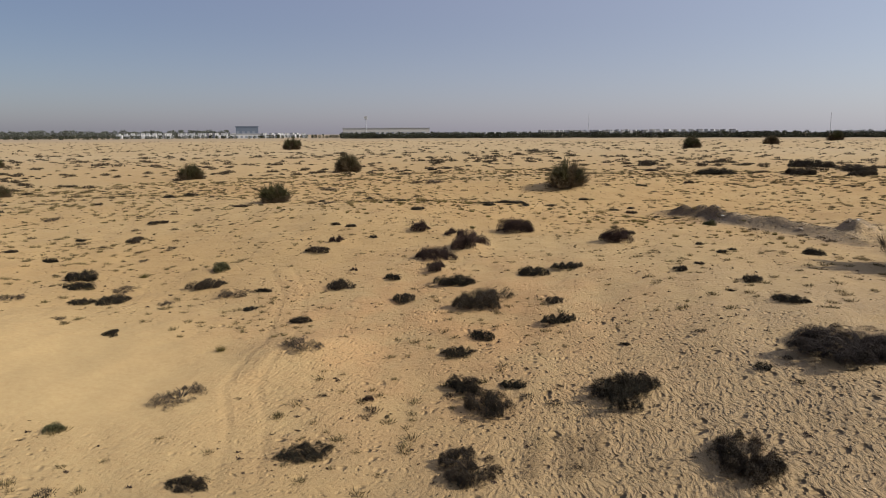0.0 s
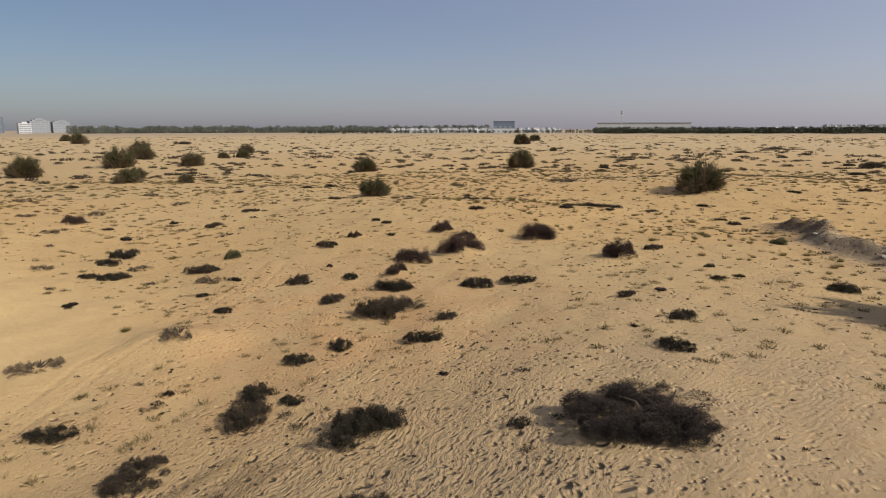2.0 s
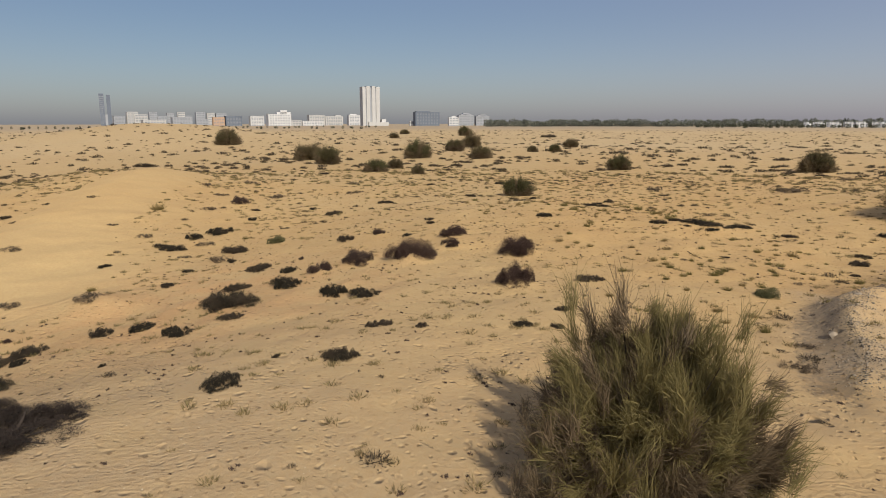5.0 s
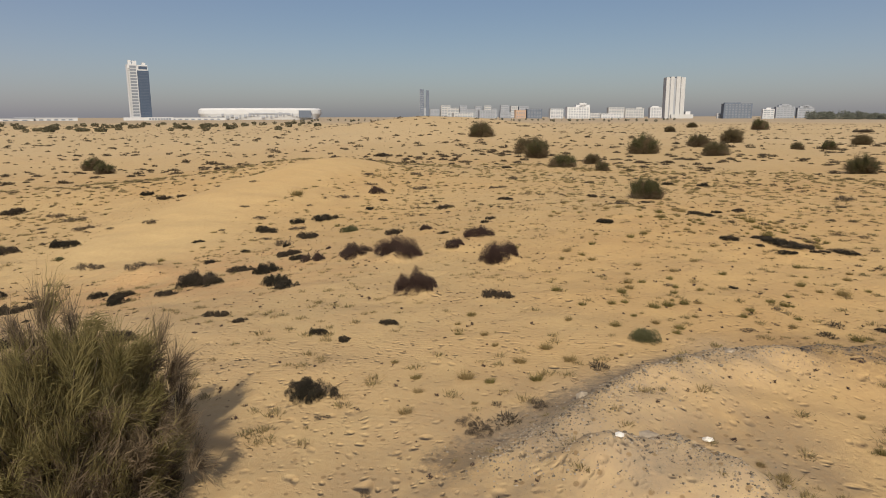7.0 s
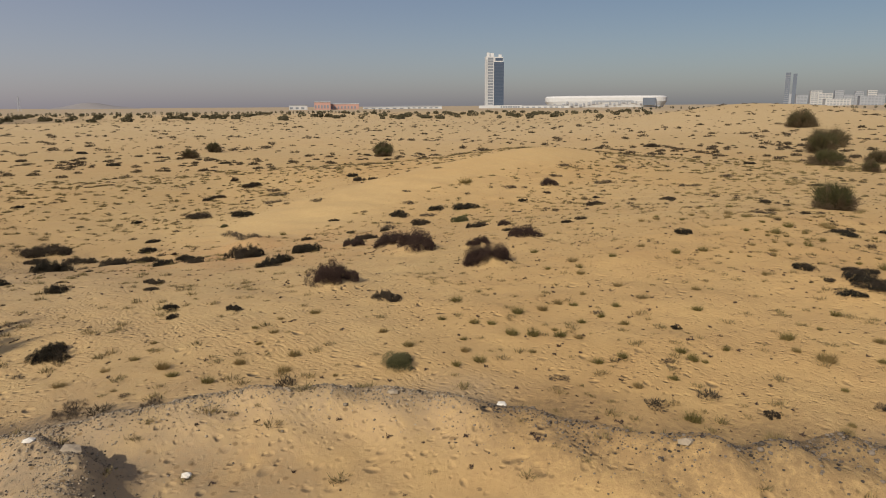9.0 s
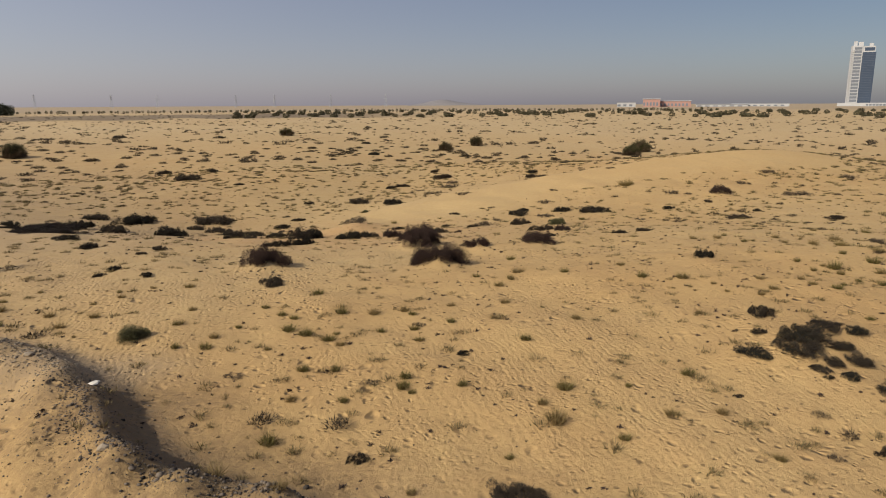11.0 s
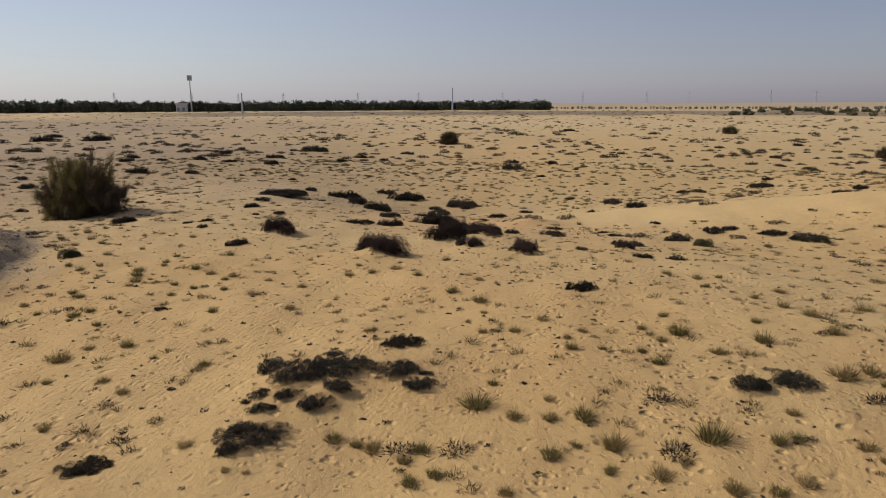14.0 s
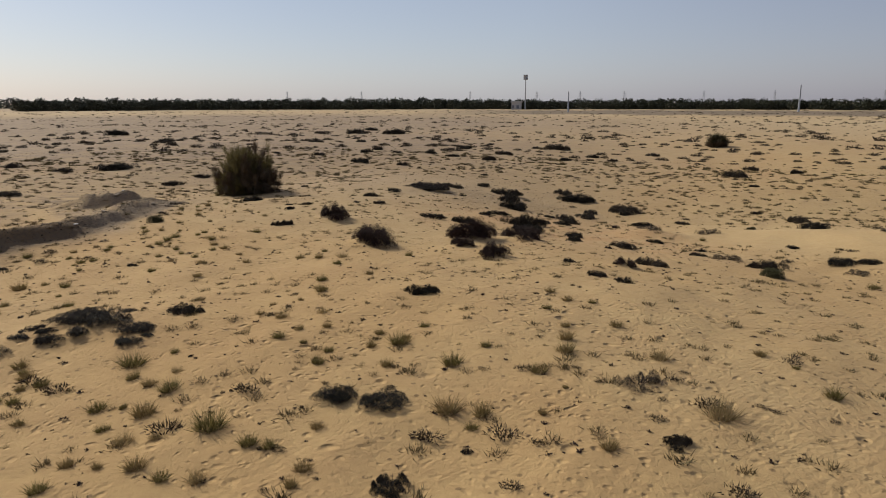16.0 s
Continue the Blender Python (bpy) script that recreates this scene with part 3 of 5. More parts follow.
DARK = kinds("dark_shrub", [shrub_meshes(s, DARK_TWIG, 30000, 0.88, 40, 0.07, 0.25, 0.010, (0.09, 0.27)) for s in range(11, 17)], "low dark olive-brown desert shrub spreading over the sand", "shrub", "dark shrubs")
HEAP = kinds("brown_shrub", [shrub_meshes(s, BROWN_TWIG, 30000, 0.70, 26, 0.06, 0.35, 0.010, (0.14, 0.36)) for s in range(21, 25)], "half-dry brown shrub heaped on a hummock of sand", "shrub", "brown shrubs")
DOME = kinds("domed_shrub", [shrub_meshes(29, BROWN_TWIG, 60000, 0.55, 40, 0.05, 0.3, 0.009, (0.14, 0.42))], "dense brown shrub forming a steep dome over sand", "shrub", "")
BLACK = kinds("creeping_shrub", [shrub_meshes(s, BLACK_LEAF, 24000, 0.78, 40, 0.05, 0.2, 0.013, (0.10, 0.26)) for s in range(31, 34)], "straggling blackish shrub with small leaves on a sand hummock", "shrub", "creeping shrubs")
GREY = kinds("dry_shrub", [shrub_meshes(s, GREY_TWIG, 8000, 0.9, 26, 0.10, 0.3, 0.008, (0.07, 0.2)) for s in range(41, 44)], "dry grey-brown twiggy shrub on bare sand", "shrub", "dry shrubs")
SAGE = kinds("sage_shrub", [shrub_meshes(s, SAGE_LEAF, 16000, 0.45, 9, 0.06, 0.3, 0.014) for s in range(51, 53)], "rounded grey-green shrub with small leaves", "shrub", "grey-green shrubs")
BROOMS = kinds("broom_bush", [broom_meshes(s, BROOM_FAR, 8000, 0.011, 0.30, 30, 0.40, (0.82, 1.12)) for s in range(61, 66)], "tall dark green broom bush with thin upright stems", "bush", "broom bushes")
TUFTS = kinds("grass_tuft", [(tuft_mesh(s, GRASS),) for s in range(71, 77)], "small yellow-green tuft of desert grass in sand", "grass", "grass tufts")
STRAWS = kinds("straw_tuft", [(tuft_mesh(s, STRAW, 260),) for s in range(81, 84)], "dry straw-yellow tuft of grass in sand", "grass", "straw tufts")
PLACED = {}
COUNT = [0]


def put(kind, x, y, w, ratio, stretch=0.85, sink=0.02):
    """Sets one plant of a kind on the ground: w is its width, ratio its height to its half-width."""
    COUNT[0] += 1
    rng = random.Random(COUNT[0] * 7919)
    pick = rng.randrange(len(kind))
    name, meshes, label, category, group = kind[pick]
    if (name, pick) not in PLACED:
        PLACED[name, pick] = plant(name, meshes, label, category, group)
        ob = PLACED[name, pick]
    else:
        ob = copy_thing(PLACED[name, pick], Matrix.Identity(4))
    ob.location = (x, y, on_ground(x, y) - sink * w)
    ob.rotation_euler = (0, 0, rng.uniform(0, 6.283))
    s = w / 2
    ob.scale = (s * rng.uniform(0.95, 1.15), s * stretch * rng.uniform(0.85, 1.1), s * ratio * rng.uniform(0.85, 1.15))
    return ob


# places of the plants: x, y, width
DARK_PLACES = [
    (-0.3, -13.8, 2), (2, -13.1, 1.8), (-11.9, -1.5, 0.9), (-5.4, -14.5, 2.4), (-9.5, -12.6, 1.4), (8.7, -2.9, 1.5),
    (-8.5, -16.5, 1.8), (-15.8, -4.9, 1.8), (-12.8, -13.5, 2.3), (-14.2, 2.4, 1), (-3.7, -18.6, 3.6), (0.1, -19.8, 1.2),
    (-15.7, 3.3, 0.9), (12.3, -8.6, 0.8), (8.4, -16, 1), (10, -14.8, 0.7), (-8.7, 10.5, 1.4), (12.7, -11.5, 0.9),
    (-17.9, -13.7, 1.1), (-0.1, -22.4, 1.7), (13.8, -10.5, 0.7), (-4.2, -23.2, 1.5), (-14.2, -19.4, 1.1), (-14.6, -19.3, 0.7),
    (8.9, 9.7, 0.5), (-17.8, -17, 0.9), (-5.4, -25, 1.5), (11.3, -19.4, 1.4),
]
DARK_PLACES_MIDDLE = [
    (9.4, -21.2, 0.5), (-22.2, -11.9, 2.3), (-22.4, -11.5, 0.9), (-1.2, 16.1, 1.3), (2.4, -26.2, 0.5), (18.8, -11.8, 1.8),
    (-5.2, -28.3, 1.9), (11.2, -23.9, 1.5), (-3.1, -28.9, 1.1), (-4.7, 19.4, 0.2), (5.8, 18, 0.3), (-4.3, -30.2, 2.6),
    (15.7, 12.3, 0.6), (-0.1, 20.7, 0.2), (-26.7, -15.8, 2.1), (-8.5, -30.5, 0.3), (1.1, -30.9, 3.5), (-24, -21.7, 1.2),
    (14.2, 16.3, 1.5), (6.8, -30.6, 0.9), (-28.3, -16.4, 1.5), (-30.2, -13, 2), (23.2, 6.7, 0.6), (6.5, 22.2, 1.2),
    (-31.5, -10.2, 2.5), (-15.2, 21.4, 0.3), (13.1, 19.4, 1.1), (-11.3, -33.4, 1.9),
]
DARK_PLACES_OUTER = [
    (-19.7, 19.5, 0.8), (-5.3, -34.9, 2.4), (-14.2, 23.4, 1), (22, -24.1, 1), (-33.5, 2.8, 2), (15.3, 20.7, 1),
    (3.6, -36.6, 3.1), (-14.8, -35.7, 1.5), (-15.1, 26, 1.2), (-36.6, -5.1, 1.2), (9.9, -36, 1.9), (-26.6, 19.3, 0.7),
    (-5, -38.9, 1.9), (-28.5, 17.9, 1.4), (-34, 10.2, 1.2), (-34.8, 10, 1.2), (-8.6, -39.8, 1.5), (11.5, -37.2, 1.6),
    (11.3, 27.3, 1.2), (-38.1, 2.6, 1), (5.5, -40.8, 3.3), (-26.3, -33.5, 2.9), (-8.2, -41.7, 4.2), (-40.9, -3.1, 1),
    (32.2, -23.9, 1.2), (-25.2, -38.3, 2.4), (-1.7, -45.8, 3.9), (9.6, -44.3, 1.9),
]
DARK_PLACES_FAR = [
    (-21.5, -43.3, 1.1), (40.4, -4.7, 2), (0.9, -49.1, 2.7), (38.7, -22.3, 2.3), (16.3, 36, 0.9), (20.8, 35.8, 1.4),
    (-45.7, -26.6, 1.4), (-45.8, -28.6, 1.9), (41.1, -29.7, 2.1), (13.3, -54.1, 1), (-36.3, -45.2, 1.6), (-38.1, -45.1, 2.2),
    (-49.6, -31.3, 2.1), (21.4, 42.7, 0.8), (28.2, 38.9, 1.7), (-48.1, 25.9, 1.1), (40, -40.2, 2.6), (-42.9, 34.6, 1.7),
    (-21.1, -58.9, 1.3), (26.7, -55, 2), (-41.6, 39, 2.3), (-46, -45.2, 3.3), (53.1, -27.1, 5), (55.3, -21.3, 2.3),
    (33.3, -54.2, 3.1), (43.5, -45.4, 1.8), (-49.8, -50.3, 1.8), (-18.5, -68.6, 3.9),
]
DARK_PLACES_EDGE = [
    (64, -21.2, 2.6), (42.9, -57.4, 2.2), (19.4, -71.5, 2.8), (49.1, -54.6, 1.5), (25.6, -71.1, 2.2), (39, -65.8, 2.1),
    (35.2, -69.6, 1.5), (-26.6, -76.8, 2.4), (30.6, -73.2, 3.1), (-74.8, 21.9, 2), (-65.4, 40.2, 1.3), (40.1, 59.5, 5.7),
    (-20.5, -80.9, 2.5), (9.2, -82.6, 2.7), (-77.9, 19, 1.1), (40.2, -71.5, 1.7), (20.7, -83.1, 2.9), (52.5, 55.6, 5.5),
    (2, -87.6, 2.2), (59.2, 49.9, 5.2), (32.8, 71.7, 2.4), (6.6, -92.4, 2.5), (-87, 23.5, 1), (-67.5, 56, 1.8),
    (30.3, -88.3, 3), (64, 58.6, 5.7), (-8.3, 89.3, 2.4), (20.3, -102.2, 2.3),
]
DARK_PLACES_LAST = [
    (-2.5, -105.7, 2.8), (16.6, -104.5, 4.8), (61.6, -83.6, 2.9), (64.3, 74.3, 8.4), (55.6, -91.4, 2.8), (31.1, -104.1, 1.8),
    (39, 94.8, 5.1), (87.1, -68.5, 3.4), (-86.4, -77.3, 2.7), (36.8, 103.4, 2.2), (-76.8, -96.9, 2.7), (-6.8, 117.4, 2.5),
    (-141.4, 7.5, 4.2), (-98.8, -126.6, 3), (77.5, -147.6, 6.8), (29.1, 156.3, 3), (-10.4, 166, 2.7), (93.7, -151.5, 7.1),
    (104.6, -147.4, 3.6), (37.2, 173.7, 2.4), (151, -110.7, 6.7), (19.2, 182.3, 3), (12.9, 191.6, 2.8), (102.9, -176.6, 5.1),
    (-59.7, -201.3, 4.5), (34.8, 254.4, 4.5), (-315.3, 311.2, 10),
]
BROWN_PLACES = [
    (-4.1, -6.1, 3.1), (-5.3, -2.1, 1.6), (-6.7, -8.6, 2.6), (-8.2, 0.3, 2.1), (-6.7, -11.5, 1.6), (6.8, -6.5, 2.5),
    (-12.4, -10.4, 0.6), (-14.7, -2.4, 1.3), (-9.4, -29.1, 0.5), (-44.7, -3.6, 2.4),
]
CREEPING_PLACES = [
    (1, 16.8, 0.6), (2.9, 17.3, 1), (0.6, 18.1, 1.6), (-0.9, 18.3, 1.2), (-1.9, 18.6, 0.4), (1.9, 18.4, 1.5),
    (-1.7, 19.2, 0.8), (0.7, 19.2, 0.9), (2, 19.5, 0.7), (2.9, 19.4, 0.6), (1.2, 20, 0.9), (3.2, 19.7, 0.3),
    (2.7, 20.2, 0.6), (-10.9, 20.4, 1.0), (-12.3, 20.2, 1.1), (2.7, 21.6, 1.4), (3.1, 22.2, 0.5),
]
DRY_PLACES = [
    (8, 6.5, 0.6), (-19.7, -14, 2.2), (12.8, 9.3, 0.6), (15.6, 5.9, 0.7), (-13.2, -24.3, 2.1), (-23.5, -15.7, 1.1),
    (20.4, -11.5, 0.5), (21.6, -5.1, 0.9), (-27.2, -12.8, 1.9), (22.4, -7.2, 1.3), (-18.4, 16.5, 1.5), (-29.6, -4.4, 1),
    (-15.1, -28.9, 0.4), (-17.6, -29, 2.4), (7.5, 21.1, 0.5), (-27.7, -20, 0.9), (-32.4, -16.8, 1.6), (-31.3, -27.2, 2),
    (-36.7, -18.7, 1.1),
]
DRY_PLACES_MIDDLE = [
    (-42.5, -7.9, 2), (-33.2, -33.7, 2.6), (21.3, 32, 1.2), (-48.5, 2.8, 3), (-35.3, -38.4, 1.3), (-46.1, 12.4, 2.5),
    (-48, -18.4, 1.3), (-38.5, -36.1, 2.6), (-51.1, -3.7, 2), (-42.2, -39.3, 2.6), (-22.7, 43.9, 3.3), (-57.4, -3.6, 2.1),
    (-7.2, 49.5, 4.1), (-55.3, 17.1, 2.5), (-10.5, 52.2, 2.6), (-61.5, 4, 2.4), (-42.8, -54, 1.4), (-13.6, 76.2, 2.6),
]
SAGE_PLACES = [
    (-22.4, -8.3, 2), (16.6, 0.8, 1.6), (-21.1, -32.4, 1),
]
BROOM_PLACES = [
    (-25.8, 22.7, 3.8), (10.7, 36.4, 6.6), (-66.1, 35.7, 2.7), (-74.5, 32.1, 4.9), (-81.1, 40.4, 3.7), (-54.5, 74.7, 5.5),
    (-27.2, 95.5, 7.4), (-104.7, 37.5, 7.1), (-118, -54.6, 5), (-13, -131.7, 5.9), (-98.4, -94.9, 4), (-126, 42.7, 8.9),
    (-103.9, 80.1, 6.9), (-113.9, 67.3, 8.6), (-135.1, -61.6, 5.9), (-119.1, -103, 4.7), (-131.7, 92.6, 7.2),
]
BROOM_PLACES_MIDDLE = [
    (-126.5, 119.2, 4.1), (-127.7, 130.2, 4.5), (-106.1, -177.4, 5.4), (-42.9, 198.7, 2.9), (-165, 125, 9), (-149.1, 159.8, 6.4),
    (-221.7, 54.5, 10.7), (116.6, 282.6, 10.4), (-96.2, 353.1, 12.1), (-343, 201.8, 8), (191.5, 358.4, 10.1), (-387.7, 293.3, 13.6),
    (-121.2, 487.8, 10), (-491.5, 304.6, 10), (212.5, 552.7, 10), (-493.4, 372.1, 10), (419.8, 691.1, 18.2),
]
TUFT_PLACES = [
    (-3.6, 1.8, 0.5), (1, 3.3, 0.4), (0.3, 4.9, 0.5), (1.4, 5.1, 0.5), (-1.9, 6.5, 0.5), (8.3, 0.3, 0.6),
    (-4.7, 8, 0.4), (5.2, 5.6, 0.4), (3.4, 7.1, 0.5), (7.1, 4.7, 0.5), (8.3, 4.2, 0.6), (7.3, 5.4, 0.4),
    (11.8, -4.9, 0.5), (9.3, 3.3, 0.6), (-3.3, 9.9, 0.6), (11.1, 0.5, 0.4), (6.9, 7.2, 0.4), (11.2, 1.9, 0.5),
    (11.1, 2.6, 0.4), (13.1, -5.8, 0.3), (8.4, 6.7, 0.4), (-4.3, 11.4, 0.6), (-13.4, 7.8, 0.5), (9.5, 6, 0.4),
    (3.4, 10.7, 0.5), (13.5, -1.1, 0.4), (10.9, 5.1, 0.3), (12, 3.6, 0.6),
]
TUFT_PLACES_MIDDLE = [
    (11.8, 4.4, 0.6), (14.5, -6.1, 0.3), (9.1, 7.7, 0.4), (13.2, 2, 0.3), (14.8, -5.1, 0.4), (11.5, 5.4, 0.6),
    (-14.4, 8.8, 0.5), (-4.3, 12.9, 0.3), (11.5, 6.1, 0.4), (6.5, 10.6, 0.5), (-15.4, 8.8, 0.4), (14.8, 0.4, 0.5),
    (-3.6, 13.8, 0.3), (14.4, 2.4, 0.4), (16, -5, 0.3), (-14, 10.5, 0.4), (13.6, 4.7, 0.3), (-0.1, 14.1, 0.4),
    (16.6, -3.2, 0.5), (15.1, 3.1, 0.5), (-4, 15.1, 0.4), (16.9, -8.9, 0.3), (-5.1, 15.2, 0.5), (15.9, 2.5, 0.4),
    (13, 7.8, 0.4), (13.7, 7, 0.5), (17.8, -4.6, 0.5), (11.7, 9.8, 0.5),
]
TUFT_PLACES_OUTER = [
    (-10.7, 14.4, 0.4), (-7.4, 15.6, 0.4), (18, -2.8, 0.5), (-15.2, 12.3, 0.4), (-16.8, 11.3, 0.5), (10.8, 11.4, 0.4),
    (18.1, -0.9, 0.2), (12.2, 10.2, 0.5), (-9.5, 15.5, 0.4), (-6.7, 16.3, 0.4), (18.5, -8.4, 0.4), (12.2, 10.6, 0.3),
    (-10.6, 15.6, 0.3), (19, -6.8, 0.6), (8.7, 13.8, 0.6), (14, 9.5, 0.4), (19.4, -6.1, 0.4), (-10.6, 16.1, 0.8),
    (15.1, 8.4, 0.4), (-15.6, 13.7, 0.6), (-6.6, 17.3, 0.5), (19.6, -4.6, 0.5), (-9.8, 16.6, 0.4), (7.3, 15.2, 0.3),
    (5.3, 16.2, 0.5), (-7.6, 17.3, 0.3), (10, 13.9, 0.4), (-13.5, 15.7, 0.4),
]
TUFT_PLACES_FAR = [
    (-8.8, 17.6, 0.4), (-17.5, -23.6, 0.6), (-15.9, 15, 0.7), (10.6, 14.8, 0.8), (-3.8, 19.2, 0.4), (-9, 18.5, 0.5),
    (-11.1, 17.9, 0.5), (-13, 17.2, 0.8), (8.2, 17.1, 0.5), (16.9, 10, 0.6), (-27.6, -9.1, 0.6), (-21.5, 12, 0.5),
    (7.2, 18.1, 0.4), (-15.6, 16.9, 0.6), (10.1, 16.7, 0.4), (-3.2, 20.4, 0.9), (12.8, 14.9, 0.3), (-4.1, 21.2, 0.5),
    (-22.5, 12.8, 0.3), (-16.6, 17.7, 0.2), (-5, 21.4, 0.5), (-5.9, 21.5, 0.7), (0.6, 21.6, 0.6), (15.8, 14.4, 0.3),
    (0, 21.9, 0.4), (-14, 19.8, 0.9), (-0.4, 22.1, 0.6), (-14.9, 19.7, 0.6),
]
TUFT_PLACES_EDGE = [
    (-1.6, 22.4, 0.5), (8.5, 20.1, 0.4), (-16.4, 19.2, 0.3), (-5.4, 22.7, 0.3), (-1.2, 22.8, 0.4), (-6.3, 22.8, 0.7),
    (-14.9, 20.4, 0.4), (-4.7, 23, 0.6), (-11.3, 21.9, 0.4), (-23.4, 14.5, 0.6), (-8.7, 22.9, 1), (-1.9, 23.5, 0.5),
    (-1.3, 23.7, 0.5), (-5.9, 23.8, 0.4), (-10.2, 23.2, 0.5), (-10.7, 23.1, 0.5), (-3.4, 24.4, 0.4), (24.1, 6.7, 0.3),
    (-18.3, 20.3, 0.5), (25.8, 2.7, 0.4), (-12.1, 23.6, 0.5), (-8.3, 24.9, 0.6), (-7.4, 25.2, 0.3), (-6.6, 25.4, 0.4),
    (-12.2, 24.2, 0.4), (-9.2, 25, 0.5), (-7, 26.4, 0.5), (-42.4, -13.2, 1.6),
]
STRAW_PLACES = [
    (-0.9, 4.4, 1), (5.4, 8.3, 0.8), (-6.3, 14.2, 0.7), (19.7, -8.5, 0.5), (21, -7, 0.3), (21, -9.1, 0.6),
    (-18.6, 14, 1), (-5.2, 20.5, 0.6), (4.3, 21.6, 0.6), (19.3, 11.8, 0.9), (23.9, 3.8, 0.4), (18.7, 13.5, 0.6),
    (2.5, 23, 0.3), (3, 22.9, 0.4), (-20.6, 17.5, 1.4), (-7.7, 23.7, 0.5), (25.9, -0.9, 0.4), (-7, 24.1, 0.8),
    (26.6, -0.8, 0.5), (-10, 24.7, 0.8),
]

for x, y, w in BROWN_PLACES:
    MOUNDS.append((x, y, 0.40 * w, 0.16 * w))
for x, y, w in CREEPING_PLACES:
    MOUNDS.append((x, y, 0.6 * w, 0.10 * w))
MOUNDS += [(0.0, -0.25, 1.0, 0.55), (1.0, 18.2, 3.2, 0.35), (-14.0, -24.5, 2.4, 0.5), (-12.0, -23.6, 1.8, 0.4), (-66, -14, 13, 1.0), (-80, -12, 16, 2.1)]
build_ground()
for places in (DARK_PLACES, DARK_PLACES_MIDDLE, DARK_PLACES_OUTER, DARK_PLACES_FAR, DARK_PLACES_EDGE, DARK_PLACES_LAST):
    for x, y, w in places:
        put(DARK, x, y, w * 1.1, 0.66, 0.78)
for x, y, w in BROWN_PLACES:
    put(HEAP, x, y, w * 1.22, 0.92, 0.85, 0.1)
put(DOME, 0.0, -0.25, 3.7, 0.95, 1.0, 0.17)
for x, y, w in CREEPING_PLACES:
    put(BLACK, x, y, w * 1.45, 0.46)
for places in (DRY_PLACES, DRY_PLACES_MIDDLE):
    for x, y, w in places:
        put(GREY, x, y, w * 1.05, 0.5)
for x, y, w in SAGE_PLACES:
    put(SAGE, x, y, w * 1.15, 0.8, 0.95)
for places in (BROOM_PLACES, BROOM_PLACES_MIDDLE):
    for x, y, w in places:
        put(BROOMS, x, y, w * 1.1, 1.1, 0.95)
for places in (TUFT_PLACES, TUFT_PLACES_MIDDLE, TUFT_PLACES_OUTER, TUFT_PLACES_FAR, TUFT_PLACES_EDGE):
    for x, y, w in places:
        put(TUFTS, x, y, w * 1.3, 0.95, 0.95)
for x, y, w in STRAW_PLACES:
    put(STRAWS, x, y, w, 0.8, 0.95)


# the great spreading shrub and the big broom beside the camera's way
def great_shrub(x, y):
    meshes = shrub_meshes(91, BROWN_BLACK, 120000, 0.84, 70, 0.042, 0.35, 0.008, (0.11, 0.24))
    ob = plant("great_shrub", meshes, "wide blackish shrub spreading flat over trampled sand", "shrub", "")
    ob.location, ob.scale = (x, y, on_ground(x, y) - 0.05), (3.0, 2.55, 0.95)
    ob.rotation_euler = (0, 0, 0.1)


def spray_meshes(seed):
    """A big broom of unit half-width: boughs that carry sprays of thin stems, green above and dry brown below."""
    rng = np.random.RandomState(seed)
    green, brown, paths = [], [], []
    for k in range(90):
        up = 0.12 + 0.86 * ((k + 0.5) / 90) ** 0.9
        a = k * 2.39996 + rng.uniform(-0.6, 0.6)
        flat = math.sqrt(max(0.0, 1 - up * up))
        axis = np.array([flat * math.cos(a), flat * math.sin(a), up])
        reach = rng.uniform(0.85, 1.1) if up < 0.4 else rng.uniform(0.70, 0.92) if k % 4 else rng.uniform(0.9, 1.04)
        dry = rng.uniform() < (0.6 if up < 0.5 else 0.12)
        paths.append([((axis[0] * 0.05, axis[1] * 0.05, -0.05), 0.022), (tuple(axis * reach * 0.5), 0.012), (tuple(axis * reach * 0.9), 0.003)])
        for _ in range(13):
            at = axis * reach * rng.uniform(0.25, 0.88) + np.clip(rng.normal(size=3) * 0.11, -0.17, 0.17)
            lean = unit(axis * 0.8 + rng.normal(size=3) * 0.65 + np.array([0, 0, 0.35]))
            m = 110
            long = rng.uniform(0.10, 0.26)
            start = at + rng.normal(size=(m, 3)) * 0.022 + np.outer(rng.uniform(0, 0.5, m), lean) * long
            way = unit(lean + rng.normal(size=(m, 3)) * 0.33)
            bend = rng.normal(size=(m, 3)) * 0.4 + np.array([axis[0] * 0.3, axis[1] * 0.3, -0.1])
            v, f = stems(start, way, bend, rng.uniform(0.35, 1.1, m) * long, rng.uniform(0.7, 1.4, m) * 0.0036, rng)
            v[:, 2] = np.maximum(v[:, 2], 0.0)
            (brown if dry or rng.uniform() < 0.15 else green).append((v, f))
    n = 9000
    w = unit(rng.normal(size=(n, 3)))
    w[:, 2] = np.abs(w[:, 2]) * 0.85
    p = w * rng.uniform(0.05, 0.62, (n, 1))
    brown.append(stems(p, unit(w + rng.normal(size=(n, 3)) * 0.7), rng.normal(size=(n, 3)) * 0.4, rng.uniform(0.06, 0.2, n), rng.uniform(0.7, 1.4, n) * 0.0040, rng))

    def join(name, bits, mt):
        first = np.cumsum([0] + [len(v) for v, f in bits])
        return mesh_from(name, np.concatenate([v for v, f in bits]), np.concatenate([f + k for (v, f), k in zip(bits, first)]), mt)

    v, f = limbs(paths, 6)
    return join("broom_foliage", green, BROOM), mesh_from("broom_wood", v, f, WOOD), join("broom_dry", brown, DRY_STEM)


